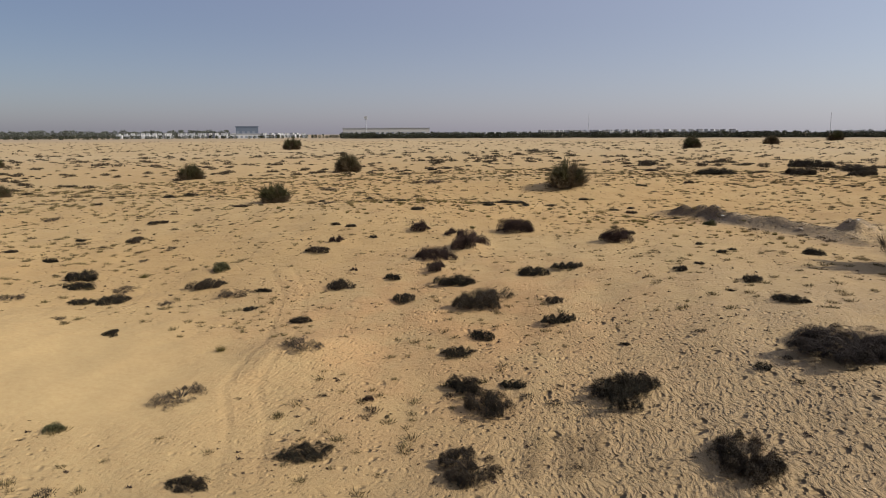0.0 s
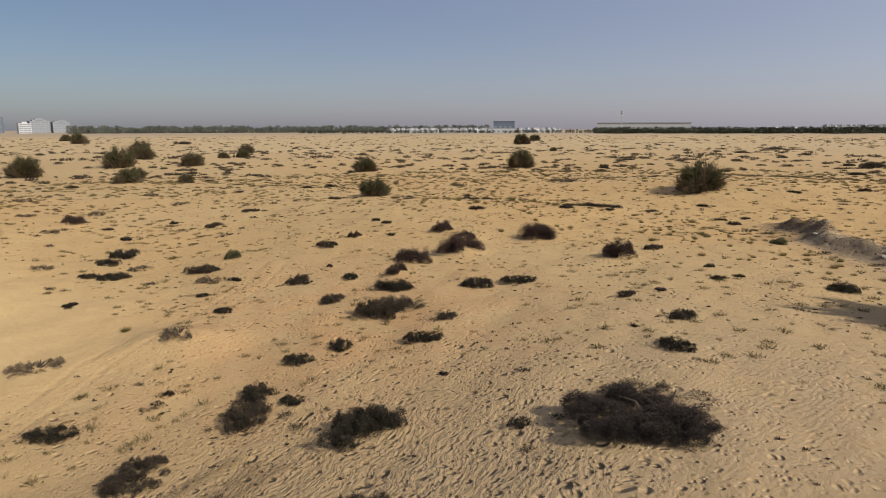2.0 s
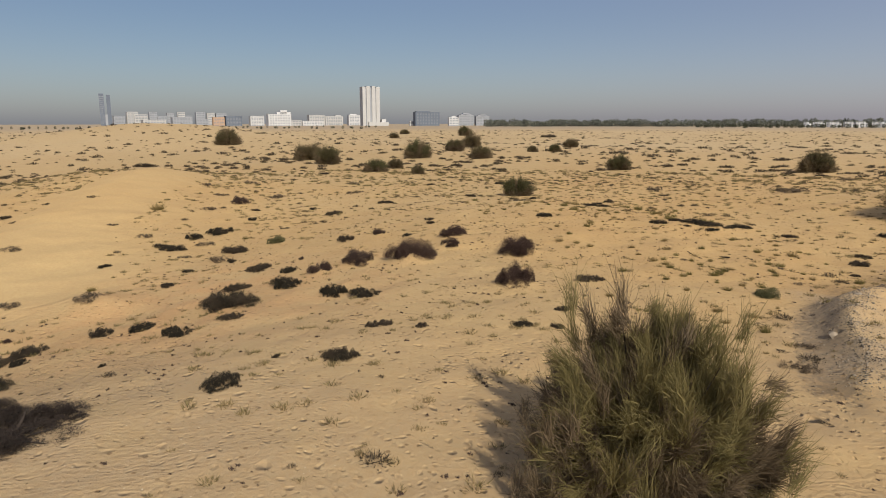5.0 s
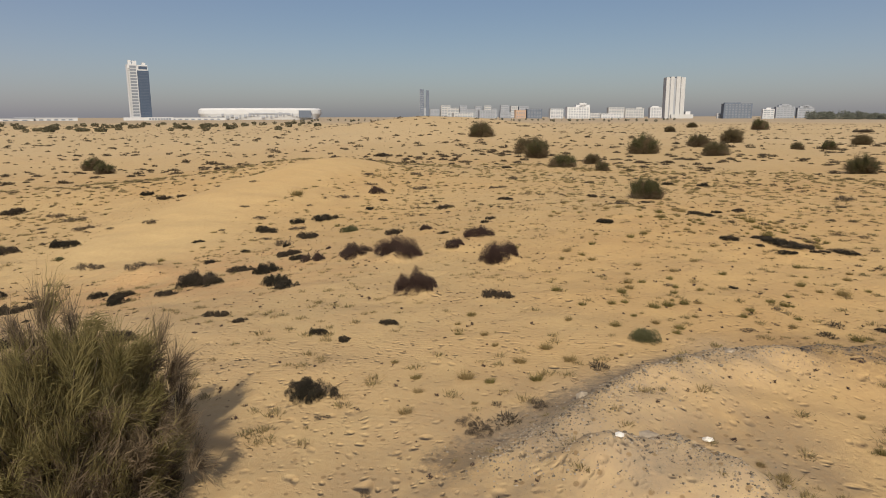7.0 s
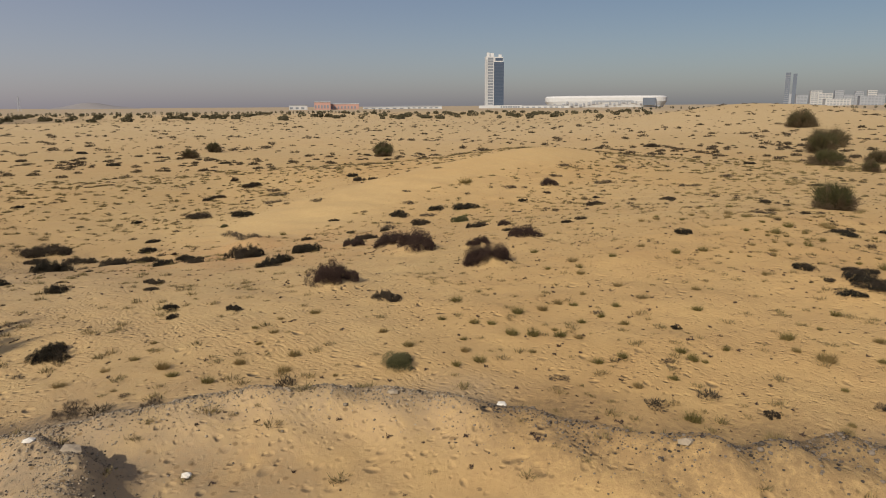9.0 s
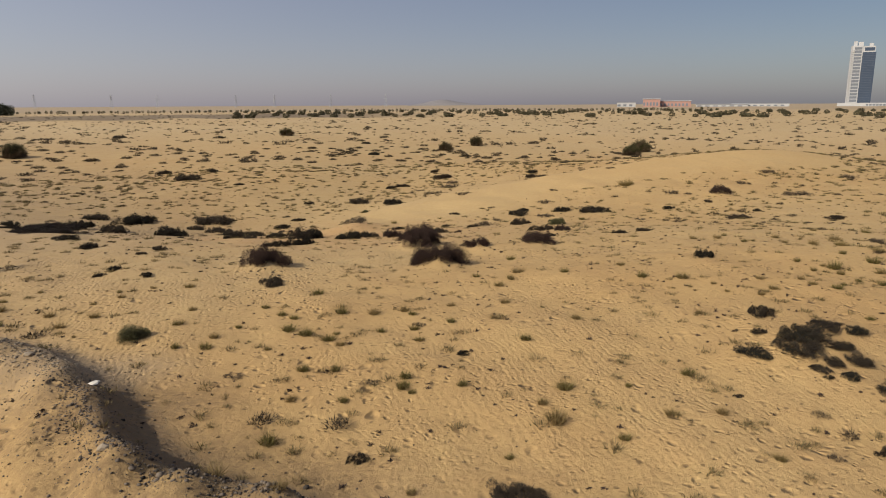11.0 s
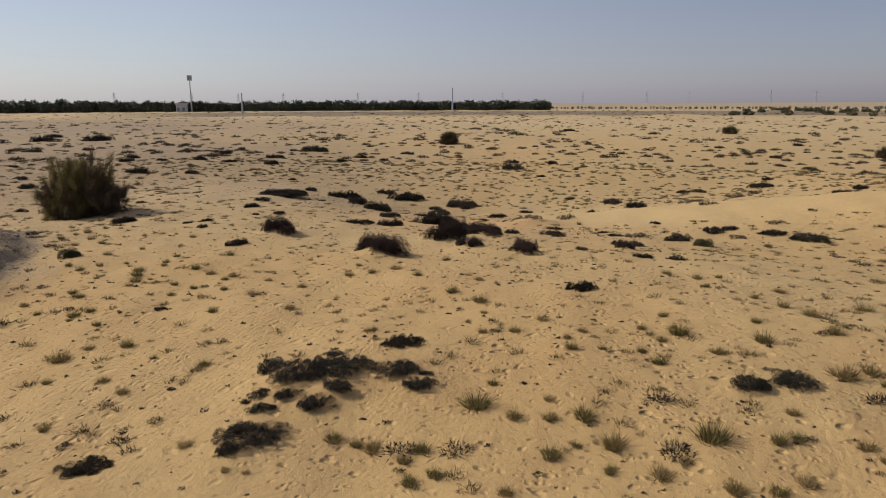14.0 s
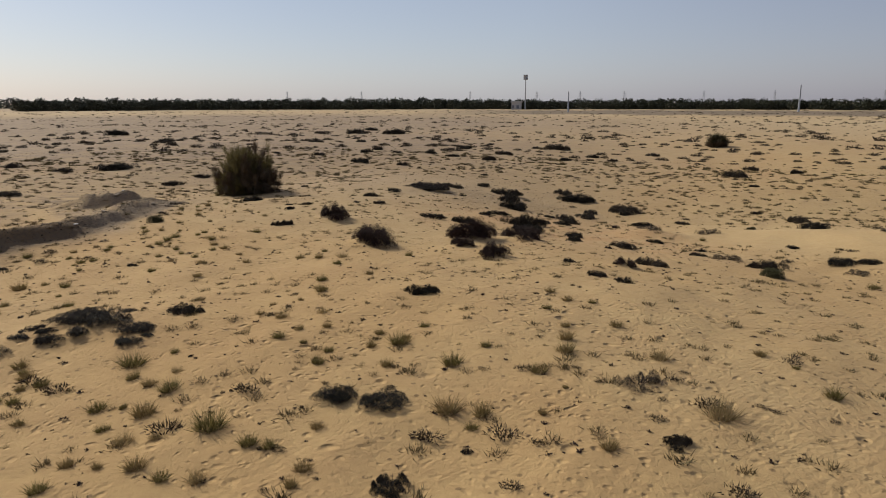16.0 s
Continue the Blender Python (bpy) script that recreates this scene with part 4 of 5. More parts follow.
def great_broom(x, y):
    ob = plant("great_broom_bush", spray_meshes(97), "large green broom bush, brown below, with whippy stems", "bush", "")
    ob.location, ob.scale = (x, y, on_ground(x, y) - 0.1), (3.3, 3.3, 5.3)


great_shrub(10.7, -30.1)
great_broom(23.8, -17.5)


DRIFT = ((-18, -27), (-24, -26), (-31, -25), (-38, -22), (-44, -19), (-50, -16), (-56, -13), (-62, -9), (-70, -5))


def on_drift(x, y):
    """Whether a place lies on the bare blown sand."""
    return np.min([np.hypot(x - a, y - b) for a, b in DRIFT], axis=0) < 5.5


def far_scrub():
    """Countless low dark clumps out to the horizon."""
    rng = np.random.RandomState(5)
    V, Fc, k = [], [], 0
    r = 24 + 872 * rng.uniform(0, 1, 30000) ** 1.5
    a = rng.uniform(0, 6.283, 30000)
    x, y = r * np.cos(a) - 5, r * np.sin(a) - 5
    open_ground = wobble(x, y, 45.0, 12) >= rng.uniform(-1.1, 0.5, 30000)
    sparse = np.where(r < 120, np.where(r > 55, 0.15, np.where(x < 8, 0.75, 0.95)), 0.0)
    keep = open_ground & (rng.uniform(0, 1, 30000) >= sparse) & (berm_height(x, y) <= 0.05) & ~on_drift(x, y)
    for r, x, y in zip(r[keep], x[keep], y[keep]):
        w = 0.32 * math.exp(0.62 * rng.normal()) * (0.7 if r < 55 else 1.25 if r < 90 else 2.0)
        close = r < 80
        w = min(w, 0.5 if close else 1.3 if r < 140 else 2.0)
        n = 150 if close else 130 if r < 140 else 60 if r < 300 else 26
        p = unit(rng.normal(size=(n, 3))) * rng.uniform(0.3, 1, (n, 1))
        p[:, 2] = np.abs(p[:, 2])
        way = unit(p + rng.normal(size=(n, 3)) * 0.4 + np.array([0, 0, 0.3]))
        p *= np.array([w, w * rng.uniform(0.6, 1), w * 0.34])
        v, f = spikes(p, way, rng.uniform(0.3, 0.7, n) * w * 0.5, rng.uniform(0.3, 0.6, n) * w * (0.15 if close else 0.24 if r < 140 else 0.34 if r < 300 else 0.6), rng)
        v += np.array([x, y, on_ground(x, y)])
        V.append(v)
        Fc.append(f + k)
        k += len(v)
    me = mesh_from("far_scrub", np.concatenate(V), np.concatenate(Fc), SCRUB)
    tagged(new("far_scrub", me), "scattered low dark scrub thinning out across the plain", "scrub", kind="stuff")


def loose_grass():
    """Sparse small tufts and sprigs between the larger plants."""
    rng = np.random.RandomState(9)
    V, Fc, k = [], [], 0
    r, a = 85 * rng.uniform(0, 1, 14000) ** 0.55, rng.uniform(0, 6.283, 14000)
    x, y = r * np.cos(a) - 4, r * np.sin(a)
    keep = (wobble(x, y, 14.0, 15) >= rng.uniform(-1.0, 0.6, 14000)) & ~on_drift(x, y) & (np.hypot(x - 6, y + 38) >= 14)
    for r, x, y in zip(r[keep], x[keep], y[keep]):
        w = rng.uniform(0.07, 0.24) * (1 + r / 80)
        n = 60
        base = rng.normal(size=(n, 3)) * np.array([w, w, 0]) * 0.45
        way = unit(np.stack([base[:, 0] / w, base[:, 1] / w, np.full(n, 1.0)], -1) + rng.normal(size=(n, 3)) * 0.45)
        v, f = spikes(base, way, rng.uniform(0.3, 0.9, n) * w, rng.uniform(0.035, 0.075, n) * w * (1 + r / 40), rng)
        v += np.array([x, y, on_ground(x, y) - 0.01])
        V.append(v)
        Fc.append(f + k)
        k += len(v)
    me = mesh_from("loose_grass", np.concatenate(V), np.concatenate(Fc), SPRIG)
    tagged(new("loose_grass", me), "sparse sprigs of dry grass over the sand", "grass", kind="stuff")


def twig_litter():
    """Small dense dark clumps of dead twigs and droppings over the sand."""
    rng = np.random.RandomState(19)
    V, Fc, k = [], [], 0
    r, a = 95 * rng.uniform(0, 1, 24000) ** 0.6, rng.uniform(0, 6.283, 24000)
    x, y = r * np.cos(a) - 4, r * np.sin(a)
    keep = (wobble(x, y, 11.0, 25) >= rng.uniform(-1.2, 0.8, 24000)) & ~on_drift(x, y)
    for x, y in zip(x[keep], y[keep]):
        w = min(0.13, 0.06 * math.exp(0.55 * rng.normal()))
        n = 26
        p = unit(rng.normal(size=(n, 3))) * np.array([1.0, 0.8, 0.35]) * rng.uniform(0.2, 1, (n, 1)) * w
        p[:, 2] = np.abs(p[:, 2])
        v, f = spikes(p, unit(rng.normal(size=(n, 3)) + np.array([0, 0, 0.3])), rng.uniform(0.3, 0.8, n) * w, rng.uniform(0.2, 0.45, n) * w, rng)
        V.append(v + np.array([x, y, on_ground(x, y)]))
        Fc.append(f + k)
        k += len(v)
    me = mesh_from("twig_litter", np.concatenate(V), np.concatenate(Fc), BROWN_TWIG)
    tagged(new("twig_litter", me), "dark brown twigs and droppings strewn on the sand", "litter", kind="stuff")


far_scrub()
loose_grass()
twig_litter()


# ---- rubble on the bank ----
def stone_mesh(seed):
    rng = np.random.RandomState(seed)
    bm = bmesh.new()
    bmesh.ops.create_icosphere(bm, subdivisions=1, radius=1.0)
    for v in bm.verts:
        v.co *= rng.uniform(0.7, 1.15)
        v.co.z *= 0.65
    me = bpy.data.meshes.new("stone")
    bm.to_mesh(me)
    bm.free()
    return me


def stone_material(name, dark, light):
    m, t, b = material(name, 0.9)
    pos = node(t, "NewGeometry").outputs["Position"]
    isl = node(t, "NewGeometry").outputs["Random Per Island"]
    n = node(t, "TexNoise", {"Vector": pos, "Scale": 7.0, "Detail": 5}).outputs[0]
    t.links.new(ramp(t, math_node(t, "MULTIPLY_ADD", isl, 0.7, math_node(t, "MULTIPLY", n, 0.4)), [(0.15, dark), (0.9, light)]), b.inputs["Base Color"])
    t.links.new(node(t, "Bump", {"Strength": 0.6, "Distance": 0.05, "Height": n}).outputs[0], b.inputs["Normal"])
    return m


RUBBLE = stone_material("rubble", (0.03, 0.025, 0.020), (0.30, 0.25, 0.185))
PALE_STONE = stone_material("pale_stone", (0.42, 0.39, 0.34), (0.62, 0.59, 0.53))


# darker copy of the rubble, with the unlit side's shade in its colour
DARK_SHADED_RUBBLE = stone_material("dark_rubble", (0.012, 0.011, 0.010), (0.17, 0.14, 0.11))


def rubble(name, label, mat, south, north):
    """Gravel and broken stone along the crest and flanks of the bank."""
    rng = np.random.RandomState(17)
    V, Fc, k = [], [], 0
    base = [(np.array([v.co[:] for v in me.vertices]), np.array([p.vertices[:] for p in me.polygons])) for me in (stone_mesh(s) for s in range(5))]
    for bank, count in ((BERM, 10500), (HEAP_BANK, 3400)):
        for _ in range(count):
            i = rng.randint(0, len(bank) - 1)
            u = rng.uniform(0, 1)
            a, b = bank[i], bank[i + 1]
            spread = abs(rng.normal()) * 0.9
            ang = rng.uniform(0, 6.283)
            x = a[0] + u * (b[0] - a[0]) + math.cos(ang) * spread
            y = a[1] + u * (b[1] - a[1]) + math.sin(ang) * spread
            if not south <= y < north:
                continue
            s = 0.012 + 0.034 * rng.uniform(0, 1) ** 5 * (1.5 if y > 9 else 1.0)
            if rng.uniform() < 0.02:
                s *= 2.0
            v, f = base[rng.randint(0, 5)]
            c, d = math.cos(ang * 3), math.sin(ang * 3)
            v = v @ np.array([[c, -d, 0], [d, c, 0], [0, 0, 1]]) * s
            V.append(v + np.array([x, y, on_ground(x, y) + 0.2 * s]))
            Fc.append(f + k)
            k += len(v)
    me = mesh_from(name, np.concatenate(V), np.concatenate(Fc), mat)
    tagged(new(name, me), label, "rubble", kind="stuff")


def boulder(x, y, size, flat, seed, pale):
    me = stone_mesh(seed)
    me.materials.append(PALE_STONE if pale else RUBBLE)
    ob = new("stone", me)
    ob.location = (x, y, on_ground(x, y) + 0.15 * size)
    ob.scale, ob.rotation_euler = (size, size * 0.75, size * flat), (0.1, 0.15, seed * 1.3)
    tagged(ob, "broken pale stone lying on the sand bank" if pale else "rough grey stone lying on the sand bank", "stone", "loose stones")


rubble("rubble", "grey gravel and broken stone on the sand bank", RUBBLE, -20, 4)
rubble("dark_rubble", "blackish gravel and clods at the end of the bank, shade included in their colour", DARK_SHADED_RUBBLE, 4, 30)
boulder(24.6, -1.55, 0.2, 0.55, 3, True)
boulder(19.4, 4.83, 0.24, 0.35, 5, True)
boulder(25.9, -4.7, 0.17, 0.5, 7, True)
boulder(21.9, -3.96, 0.3, 0.6, 9, False)
boulder(25.65, -3.8, 0.3, 0.6, 11, False)
boulder(20.2, 1.9, 0.2, 0.6, 13, False)
boulder(20.8, 9.6, 0.22, 0.6, 18, False)

# ---- the far skyline ----


def wall_material(name, colour, rough=0.7):
    m, t, b = material(name, rough)
    pos = node(t, "NewGeometry").outputs["Position"]
    n = node(t, "TexNoise", {"Vector": pos, "Scale": 0.06, "Detail": 5, "Roughness": 0.7}).outputs[0]
    t.links.new(mix(t, ramp(t, n, [(0.35, (0,)), (0.7, (0.35,))]), colour, tuple(c * 0.72 for c in colour)), b.inputs["Base Color"])
    return m


# walls greyed and windows paled, the haze of distance put into their colours
WHITE_WALL = wall_material("white_render", (0.47, 0.475, 0.48))
CREAM_WALL = wall_material("cream_render", (0.385, 0.385, 0.38))
GREY_WALL = wall_material("grey_concrete", (0.27, 0.285, 0.31))
SLATE_WALL = wall_material("slate_cladding", (0.11, 0.13, 0.165))
ORANGE_WALL = wall_material("orange_render", (0.42, 0.285, 0.19))
PINK_WALL = wall_material("pink_render", (0.42, 0.25, 0.21))
WINDOW = wall_material("dark_window_glass", (0.18, 0.20, 0.23), 0.5)
BLUE_GLASS = wall_material("blue_glass", (0.055, 0.078, 0.12), 0.5)
FAR_ROCK = wall_material("far_rock", (0.22, 0.21, 0.21))
STEEL = wall_material("galvanised_steel", (0.42, 0.44, 0.46), 0.5)
FAR_LEAF = foliage_material("far_leaves", (0.020, 0.024, 0.014), (0.055, 0.058, 0.034))
BUSH_LEAF = foliage_material("bush_leaves", (0.035, 0.034, 0.018), (0.10, 0.086, 0.048))
# paler copy of the far leaves, aerial haze put into the colour
HAZY_LEAF = foliage_material("haze_paled_leaves", (0.06, 0.068, 0.055), (0.12, 0.125, 0.10))


def box(bm, x0, x1, y0, y1, z0, z1):
    v = [bm.verts.new(c) for c in ((x0, y0, z0), (x1, y0, z0), (x1, y1, z0), (x0, y1, z0), (x0, y0, z1), (x1, y0, z1), (x1, y1, z1), (x0, y1, z1))]
    for f in ((3, 2, 1, 0), (4, 5, 6, 7), (0, 1, 5, 4), (1, 2, 6, 5), (2, 3, 7, 6), (3, 0, 4, 7)):
        bm.faces.new([v[i] for i in f])


def part(name, bm, mat, parent, label=""):
    me = bpy.data.meshes.new(name)
    bm.to_mesh(me)
    bm.free()
    me.materials.append(mat)
    ob = new(name, me)
    ob.parent = parent
    if label:
        tagged(ob, label)
    return ob


def box_part(name, mat, parent, *sizes, label=""):
    bm = bmesh.new()
    box(bm, *sizes)
    return part(name, bm, mat, parent, label)


def site(name, x, y, label, category, group="", turn=0.0):
    """An empty on the ground, its front (local -y) turned to the middle of the desert."""
    root = new(name)
    root.location = (x, y, on_ground(x, y) - 0.5)
    root.rotation_euler = (0, 0, math.atan2(y, x) - math.pi / 2 + radians(turn))
    return tagged(root, label, category, group)


def block(x, y, w, h, wall, label, floors=6, steps=(), turn=12.0):
    """A city block: body, parapet, one strip of windows a floor, and set-back upper parts."""
    root = site("apartment_block", x, y, label, "building", "city blocks", turn)
    d = min(w * 0.6, 40)
    box_part("body", wall, root, -w / 2, w / 2, 0, d, 0, h)
    box_part("parapet", wall, root, -w / 2 - 0.4, w / 2 + 0.4, -0.4, d + 0.4, h, h + 1.2)
    for k in range(floors):
        z = h * (k + 0.35) / floors
        box_part("window_strip", WINDOW, root, -w * 0.46, w * 0.46, -0.35, -0.02, z, z + h / floors * 0.42)
    bays = max(3, int(w / 9))
    for k in range(bays + 1):
        xx = -w * 0.46 + w * 0.92 * k / bays
        box_part("pier", wall, root, xx - w * 0.022, xx + w * 0.022, -0.9, -0.37, 0, h)
    for a, b, top in steps:
        box_part("roof_storey", wall, root, a * w, b * w, d * 0.15, d * 0.85, h + 1.2, h + 1.2 + top)
    return root


def pale_tower(x, y, w, h):
    root = site("residential_tower", x, y, "tall pale residential tower with dark vertical recesses", "tower", turn=14)
    d = w * 0.7
    for a, b, k in ((-0.5, -0.33, 0.985), (-0.27, -0.08, 1.0), (0.04, 0.24, 1.0), (0.28, 0.5, 0.985)):
        box_part("shaft", CREAM_WALL, root, a * w, b * w, 0, d, 0, h * k)
    box_part("core", GREY_WALL, root, -w * 0.48, w * 0.48, 4, d - 3, 0, h * 0.97)
    box_part("podium", CREAM_WALL, root, -w * 0.2, w * 0.95, -12, -0.5, 0, h * 0.1)
    box_part("podium_block", WHITE_WALL, root, w * 0.55, w * 0.8, -10, 14, h * 0.1, h * 0.17)


def glass_tower(x, y, w, h):
    root = site("glass_tower", x, y, "tall white tower with a blue glass front and open crown", "tower", turn=6)
    d = w * 0.8
    box_part("body", WHITE_WALL, root, -w / 2, -w * 0.06, 0, d, 0, h * 0.93)
    box_part("glass_wall", BLUE_GLASS, root, -w * 0.06, w / 2, 0.5, d - 1, h * 0.05, h * 0.83, label="blue curtain wall of glass")
    for k in range(30):
        z = h * (0.06 + 0.0255 * k)
        box_part("glass_mullion", SLATE_WALL, root, -w * 0.04, w * 0.49, 0.15, 0.49, z, z + 0.5)
    for k in range(17):
        z = h * (0.07 + 0.050 * k)
        box_part("window", WINDOW, root, -w * 0.40, -w * 0.10, -0.5, -0.02, z, z + h * 0.038)
    for k in range(30):
        z = h * (0.06 + 0.0275 * k)
        box_part("balcony", WHITE_WALL, root, -w * 0.56, -w * 0.40, -1.6, -0.03, z, z + 1.1)
    box_part("upper_storeys", WHITE_WALL, root, -w * 0.06, w * 0.46, 1, d * 0.8, h * 0.83, h * 0.92)
    box_part("upper_window", BLUE_GLASS, root, w * 0.02, w * 0.43, 0.6, 0.98, h * 0.85, h * 0.90)
    for a, b, k in ((-0.44, -0.30, 1.0), (-0.24, -0.04, 0.99), (0.22, 0.38, 0.965)):
        box_part("crown_fin", WHITE_WALL, root, a * w, b * w, d * 0.2, d * 0.5, h * 0.92, h * k)
    box_part("podium", WHITE_WALL, root, -w * 0.9, w * 1.5, -12, -1.8, 0, h * 0.055)
    for k in range(8):
        box_part("podium_window", WINDOW, root, w * (0.3 + 0.14 * k), w * (0.4 + 0.14 * k), -12.4, -12.02, h * 0.012, h * 0.04)


def twin_tower(x, y, w, h):
    root = site("unfinished_tower", x, y, "hazy grey pair of towers under construction", "tower")
    for a, b, k in ((-0.5, -0.08, 1.0), (0.12, 0.45, 0.96)):
        box_part("shaft", SLATE_WALL, root, a * w, b * w, 0, w * 0.5, 0, h * k)
    box_part("link", GREY_WALL, root, -w * 0.08, w * 0.12, 2, w * 0.4, 0, h * 0.35)
    for k in range(14):
        z = h * (0.08 + 0.063 * k)
        box_part("floor_edge", GREY_WALL, root, -w * 0.51, -w * 0.07, -0.4, -0.02, z, z + 1.2)


def stadium(x, y, w, h):
    root = site("exhibition_hall", x, y, "long low white hall with rounded ends and dark openings", "hall")
    n, d = 48, 130.0
    bm = bmesh.new()
    rings = []
    for z, k in ((0, 0.93), (h * 0.55, 1.0), (h * 0.86, 1.0), (h, 0.965), (h * 1.04, 0.6)):
        ring = []
        for i in range(n):
            a = 6.283185 * i / n
            c, s = math.cos(a), math.sin(a)
            ring.append(bm.verts.new((k * w / 2 * math.copysign(abs(c) ** 0.35, c), d / 2 + k * d / 2 * math.copysign(abs(s) ** 0.6, s), z)))
        rings.append(ring)
    for p, q in zip(rings, rings[1:]):
        for i in range(n):
            bm.faces.new((p[i], p[(i + 1) % n], q[(i + 1) % n], q[i]))
    bm.faces.new(rings[-1])
    part("shell", bm, WHITE_WALL, root)
    rng = random.Random(3)
    for k in range(26):
        cx = -0.45 * w + 0.9 * w * k / 26
        z = rng.uniform(0.08, 0.4) * h
        box_part("facade_opening", GREY_WALL, root, cx, cx + rng.uniform(3, 9), -0.8, 4, z, z + rng.uniform(0.08, 0.28) * h)
    box_part("loading_bay", SLATE_WALL, root, w * 0.30, w * 0.40, -1.2, 6, h * 0.2, h * 0.82)
    box_part("canopy_band", GREY_WALL, root, -w * 0.1, w * 0.22, -1.0, 4, h * 0.5, h * 0.62)


def long_hall(name, x, y, w, h, wall, trim, label, bays):
    root = site(name, x, y, label, "building")
    box_part("body", wall, root, -w / 2, w / 2, 0, 40, 0, h)
    box_part("roof_edge", trim, root, -w / 2 - 1, w / 2 + 1, -1, 41, h, h + 1.5)
    for k in range(bays):
        a = -w * 0.47 + w * 0.94 * k / bays
        box_part("bay_window", WINDOW, root, a, a + w * 0.5 / bays, -0.4, -0.02, h * 0.2, h * 0.62)
    return root


def villa_pattern():
    root = site("villa", -25, 1440, "small white two-storey villa with a flat roof", "house", "row of villas")
    box_part("body", WHITE_WALL, root, -6, 6, 0, 10, 0, 8)
    box_part("upper_storey", WHITE_WALL, root, -6, 1.5, 0.4, 9, 8, 11)
    box_part("roof", CREAM_WALL, root, -6.3, 1.8, 0.1, 9.3, 11, 11.5)
    for a, z in ((-4.5, 1.5), (1.5, 1.5), (-4.5, 5), (1.5, 5), (-4, 8.6)):
        box_part("window", WINDOW, root, a, a + 2.6, -0.2, -0.02, z, z + 1.9)
    return root


def villas():
    first = villa_pattern()
    rng = random.Random(8)
    spots = [(b, rng.uniform(1420, 1640)) for b in np.linspace(0.5, -23.5, 74)] + [(b, rng.uniform(1500, 1700)) for b in np.linspace(26, 12, 34)]
    for b, r in spots:
        a = radians(b + rng.uniform(-0.15, 0.15) + 90)
        x, y = r * math.cos(a), r * math.sin(a)
        lift = 4.0 if b < -8 else 0.0
        copy_thing(first, pose(x, y, on_ground(x, y) + lift - 0.5, 0, 0, math.degrees(math.atan2(y, x)) - 90 + rng.uniform(-25, 25)))


def woods(name, label, b0, b1, r0, r1, height, gap, mat, seed, girth=(0.3, 0.55)):
    """A far belt of trees: countless leafy crowns with ragged tops."""
    rng = np.random.RandomState(seed)
    V, Fc, k = [], [], 0
    n = int(abs(b1 - b0) / 57.3 * r0 / gap)
    for i in range(n):
        a = radians(b0 + (b1 - b0) * (i + rng.uniform(0, 1)) / n + 90)
        r = rng.uniform(r0, r1)
        x, y = r * math.cos(a), r * math.sin(a)
        h, w = height * rng.uniform(0.65, 1.12), height * rng.uniform(*girth)
        m = 190
        p = unit(rng.normal(size=(m, 3))) * rng.uniform(0.4, 1.0, (m, 1)) ** 0.5
        p = p * np.array([w, w, h * 0.52]) + np.array([0, 0, h * 0.42])
        p[:, 2] = np.maximum(p[:, 2], 0.1)
        v, f = spikes(p, unit(rng.normal(size=(m, 3))), rng.uniform(0.5, 1, m) * w * 0.40, rng.uniform(0.5, 1, m) * w * 0.40, rng)
        v += np.array([x, y, on_ground(x, y)])
        V.append(v)
        Fc.append(f + k)
        k += len(v)
    me = mesh_from(name, np.concatenate(V), np.concatenate(Fc), mat)
    tagged(new(name, me), label, "trees", kind="stuff")


def strut(bm, a, b, r):
    a, b = Vector(a), Vector(b)
    m = Matrix.Translation((a + b) / 2) @ (b - a).to_track_quat("Z", "Y").to_matrix().to_4x4()
    bmesh.ops.create_cone(bm, cap_ends=True, segments=6, radius1=r, radius2=r * 0.8, depth=(b - a).length, matrix=m)


def pylon_pattern(x, y):
    root = site("power_pylon", x, y, "distant grey lattice power pylon", "pylon", "power pylons")
    h = 44.0
    for sx, sy in ((-1, -1), (1, -1), (1, 1), (-1, 1)):
        bm = bmesh.new()
        strut(bm, (sx * 4, sy * 4, 0), (sx * 0.6, sy * 0.6, h), 0.35)
        part("leg", bm, STEEL, root)
    for k in range(6):
        z, w = h * (0.1 + 0.13 * k), 4 - 3.4 * (0.1 + 0.13 * k)
        bm = bmesh.new()
        strut(bm, (-w, -w, z), (w * 0.88, -w * 0.88, z + h * 0.12), 0.2)
        strut(bm, (w, -w, z), (-w * 0.88, -w * 0.88, z + h * 0.12), 0.2)
        part("brace", bm, STEEL, root)
    for z, w in ((h * 0.66, 9), (h * 0.80, 7), (h * 0.93, 5)):
        bm = bmesh.new()
        strut(bm, (-w, 0, z), (w, 0, z), 0.3)
        part("crossarm", bm, STEEL, root)
    return root


def mast(name, x, y, h, head, label):
    root = site(name, x, y, label, "mast")
    bm = bmesh.new()
    bmesh.ops.create_cone(bm, cap_ends=True, segments=10, radius1=0.9, radius2=0.5, depth=h, matrix=Matrix.Translation((0, 0, h / 2)))
    part("pole", bm, STEEL, root)
    if head:
        box_part("lamp_rack", STEEL, root, -head, head, -0.5, 0.5, h - 3.5, h + 2.5)
        for k in range(6):
            a = -head + 2 * head * (k % 3) / 3 + 0.2
            box_part("floodlight", WHITE_WALL, root, a, a + head * 0.5, -1.1, -0.52, h - 2.8 + 3 * (k // 3), h - 0.6 + 3 * (k // 3))
    return root


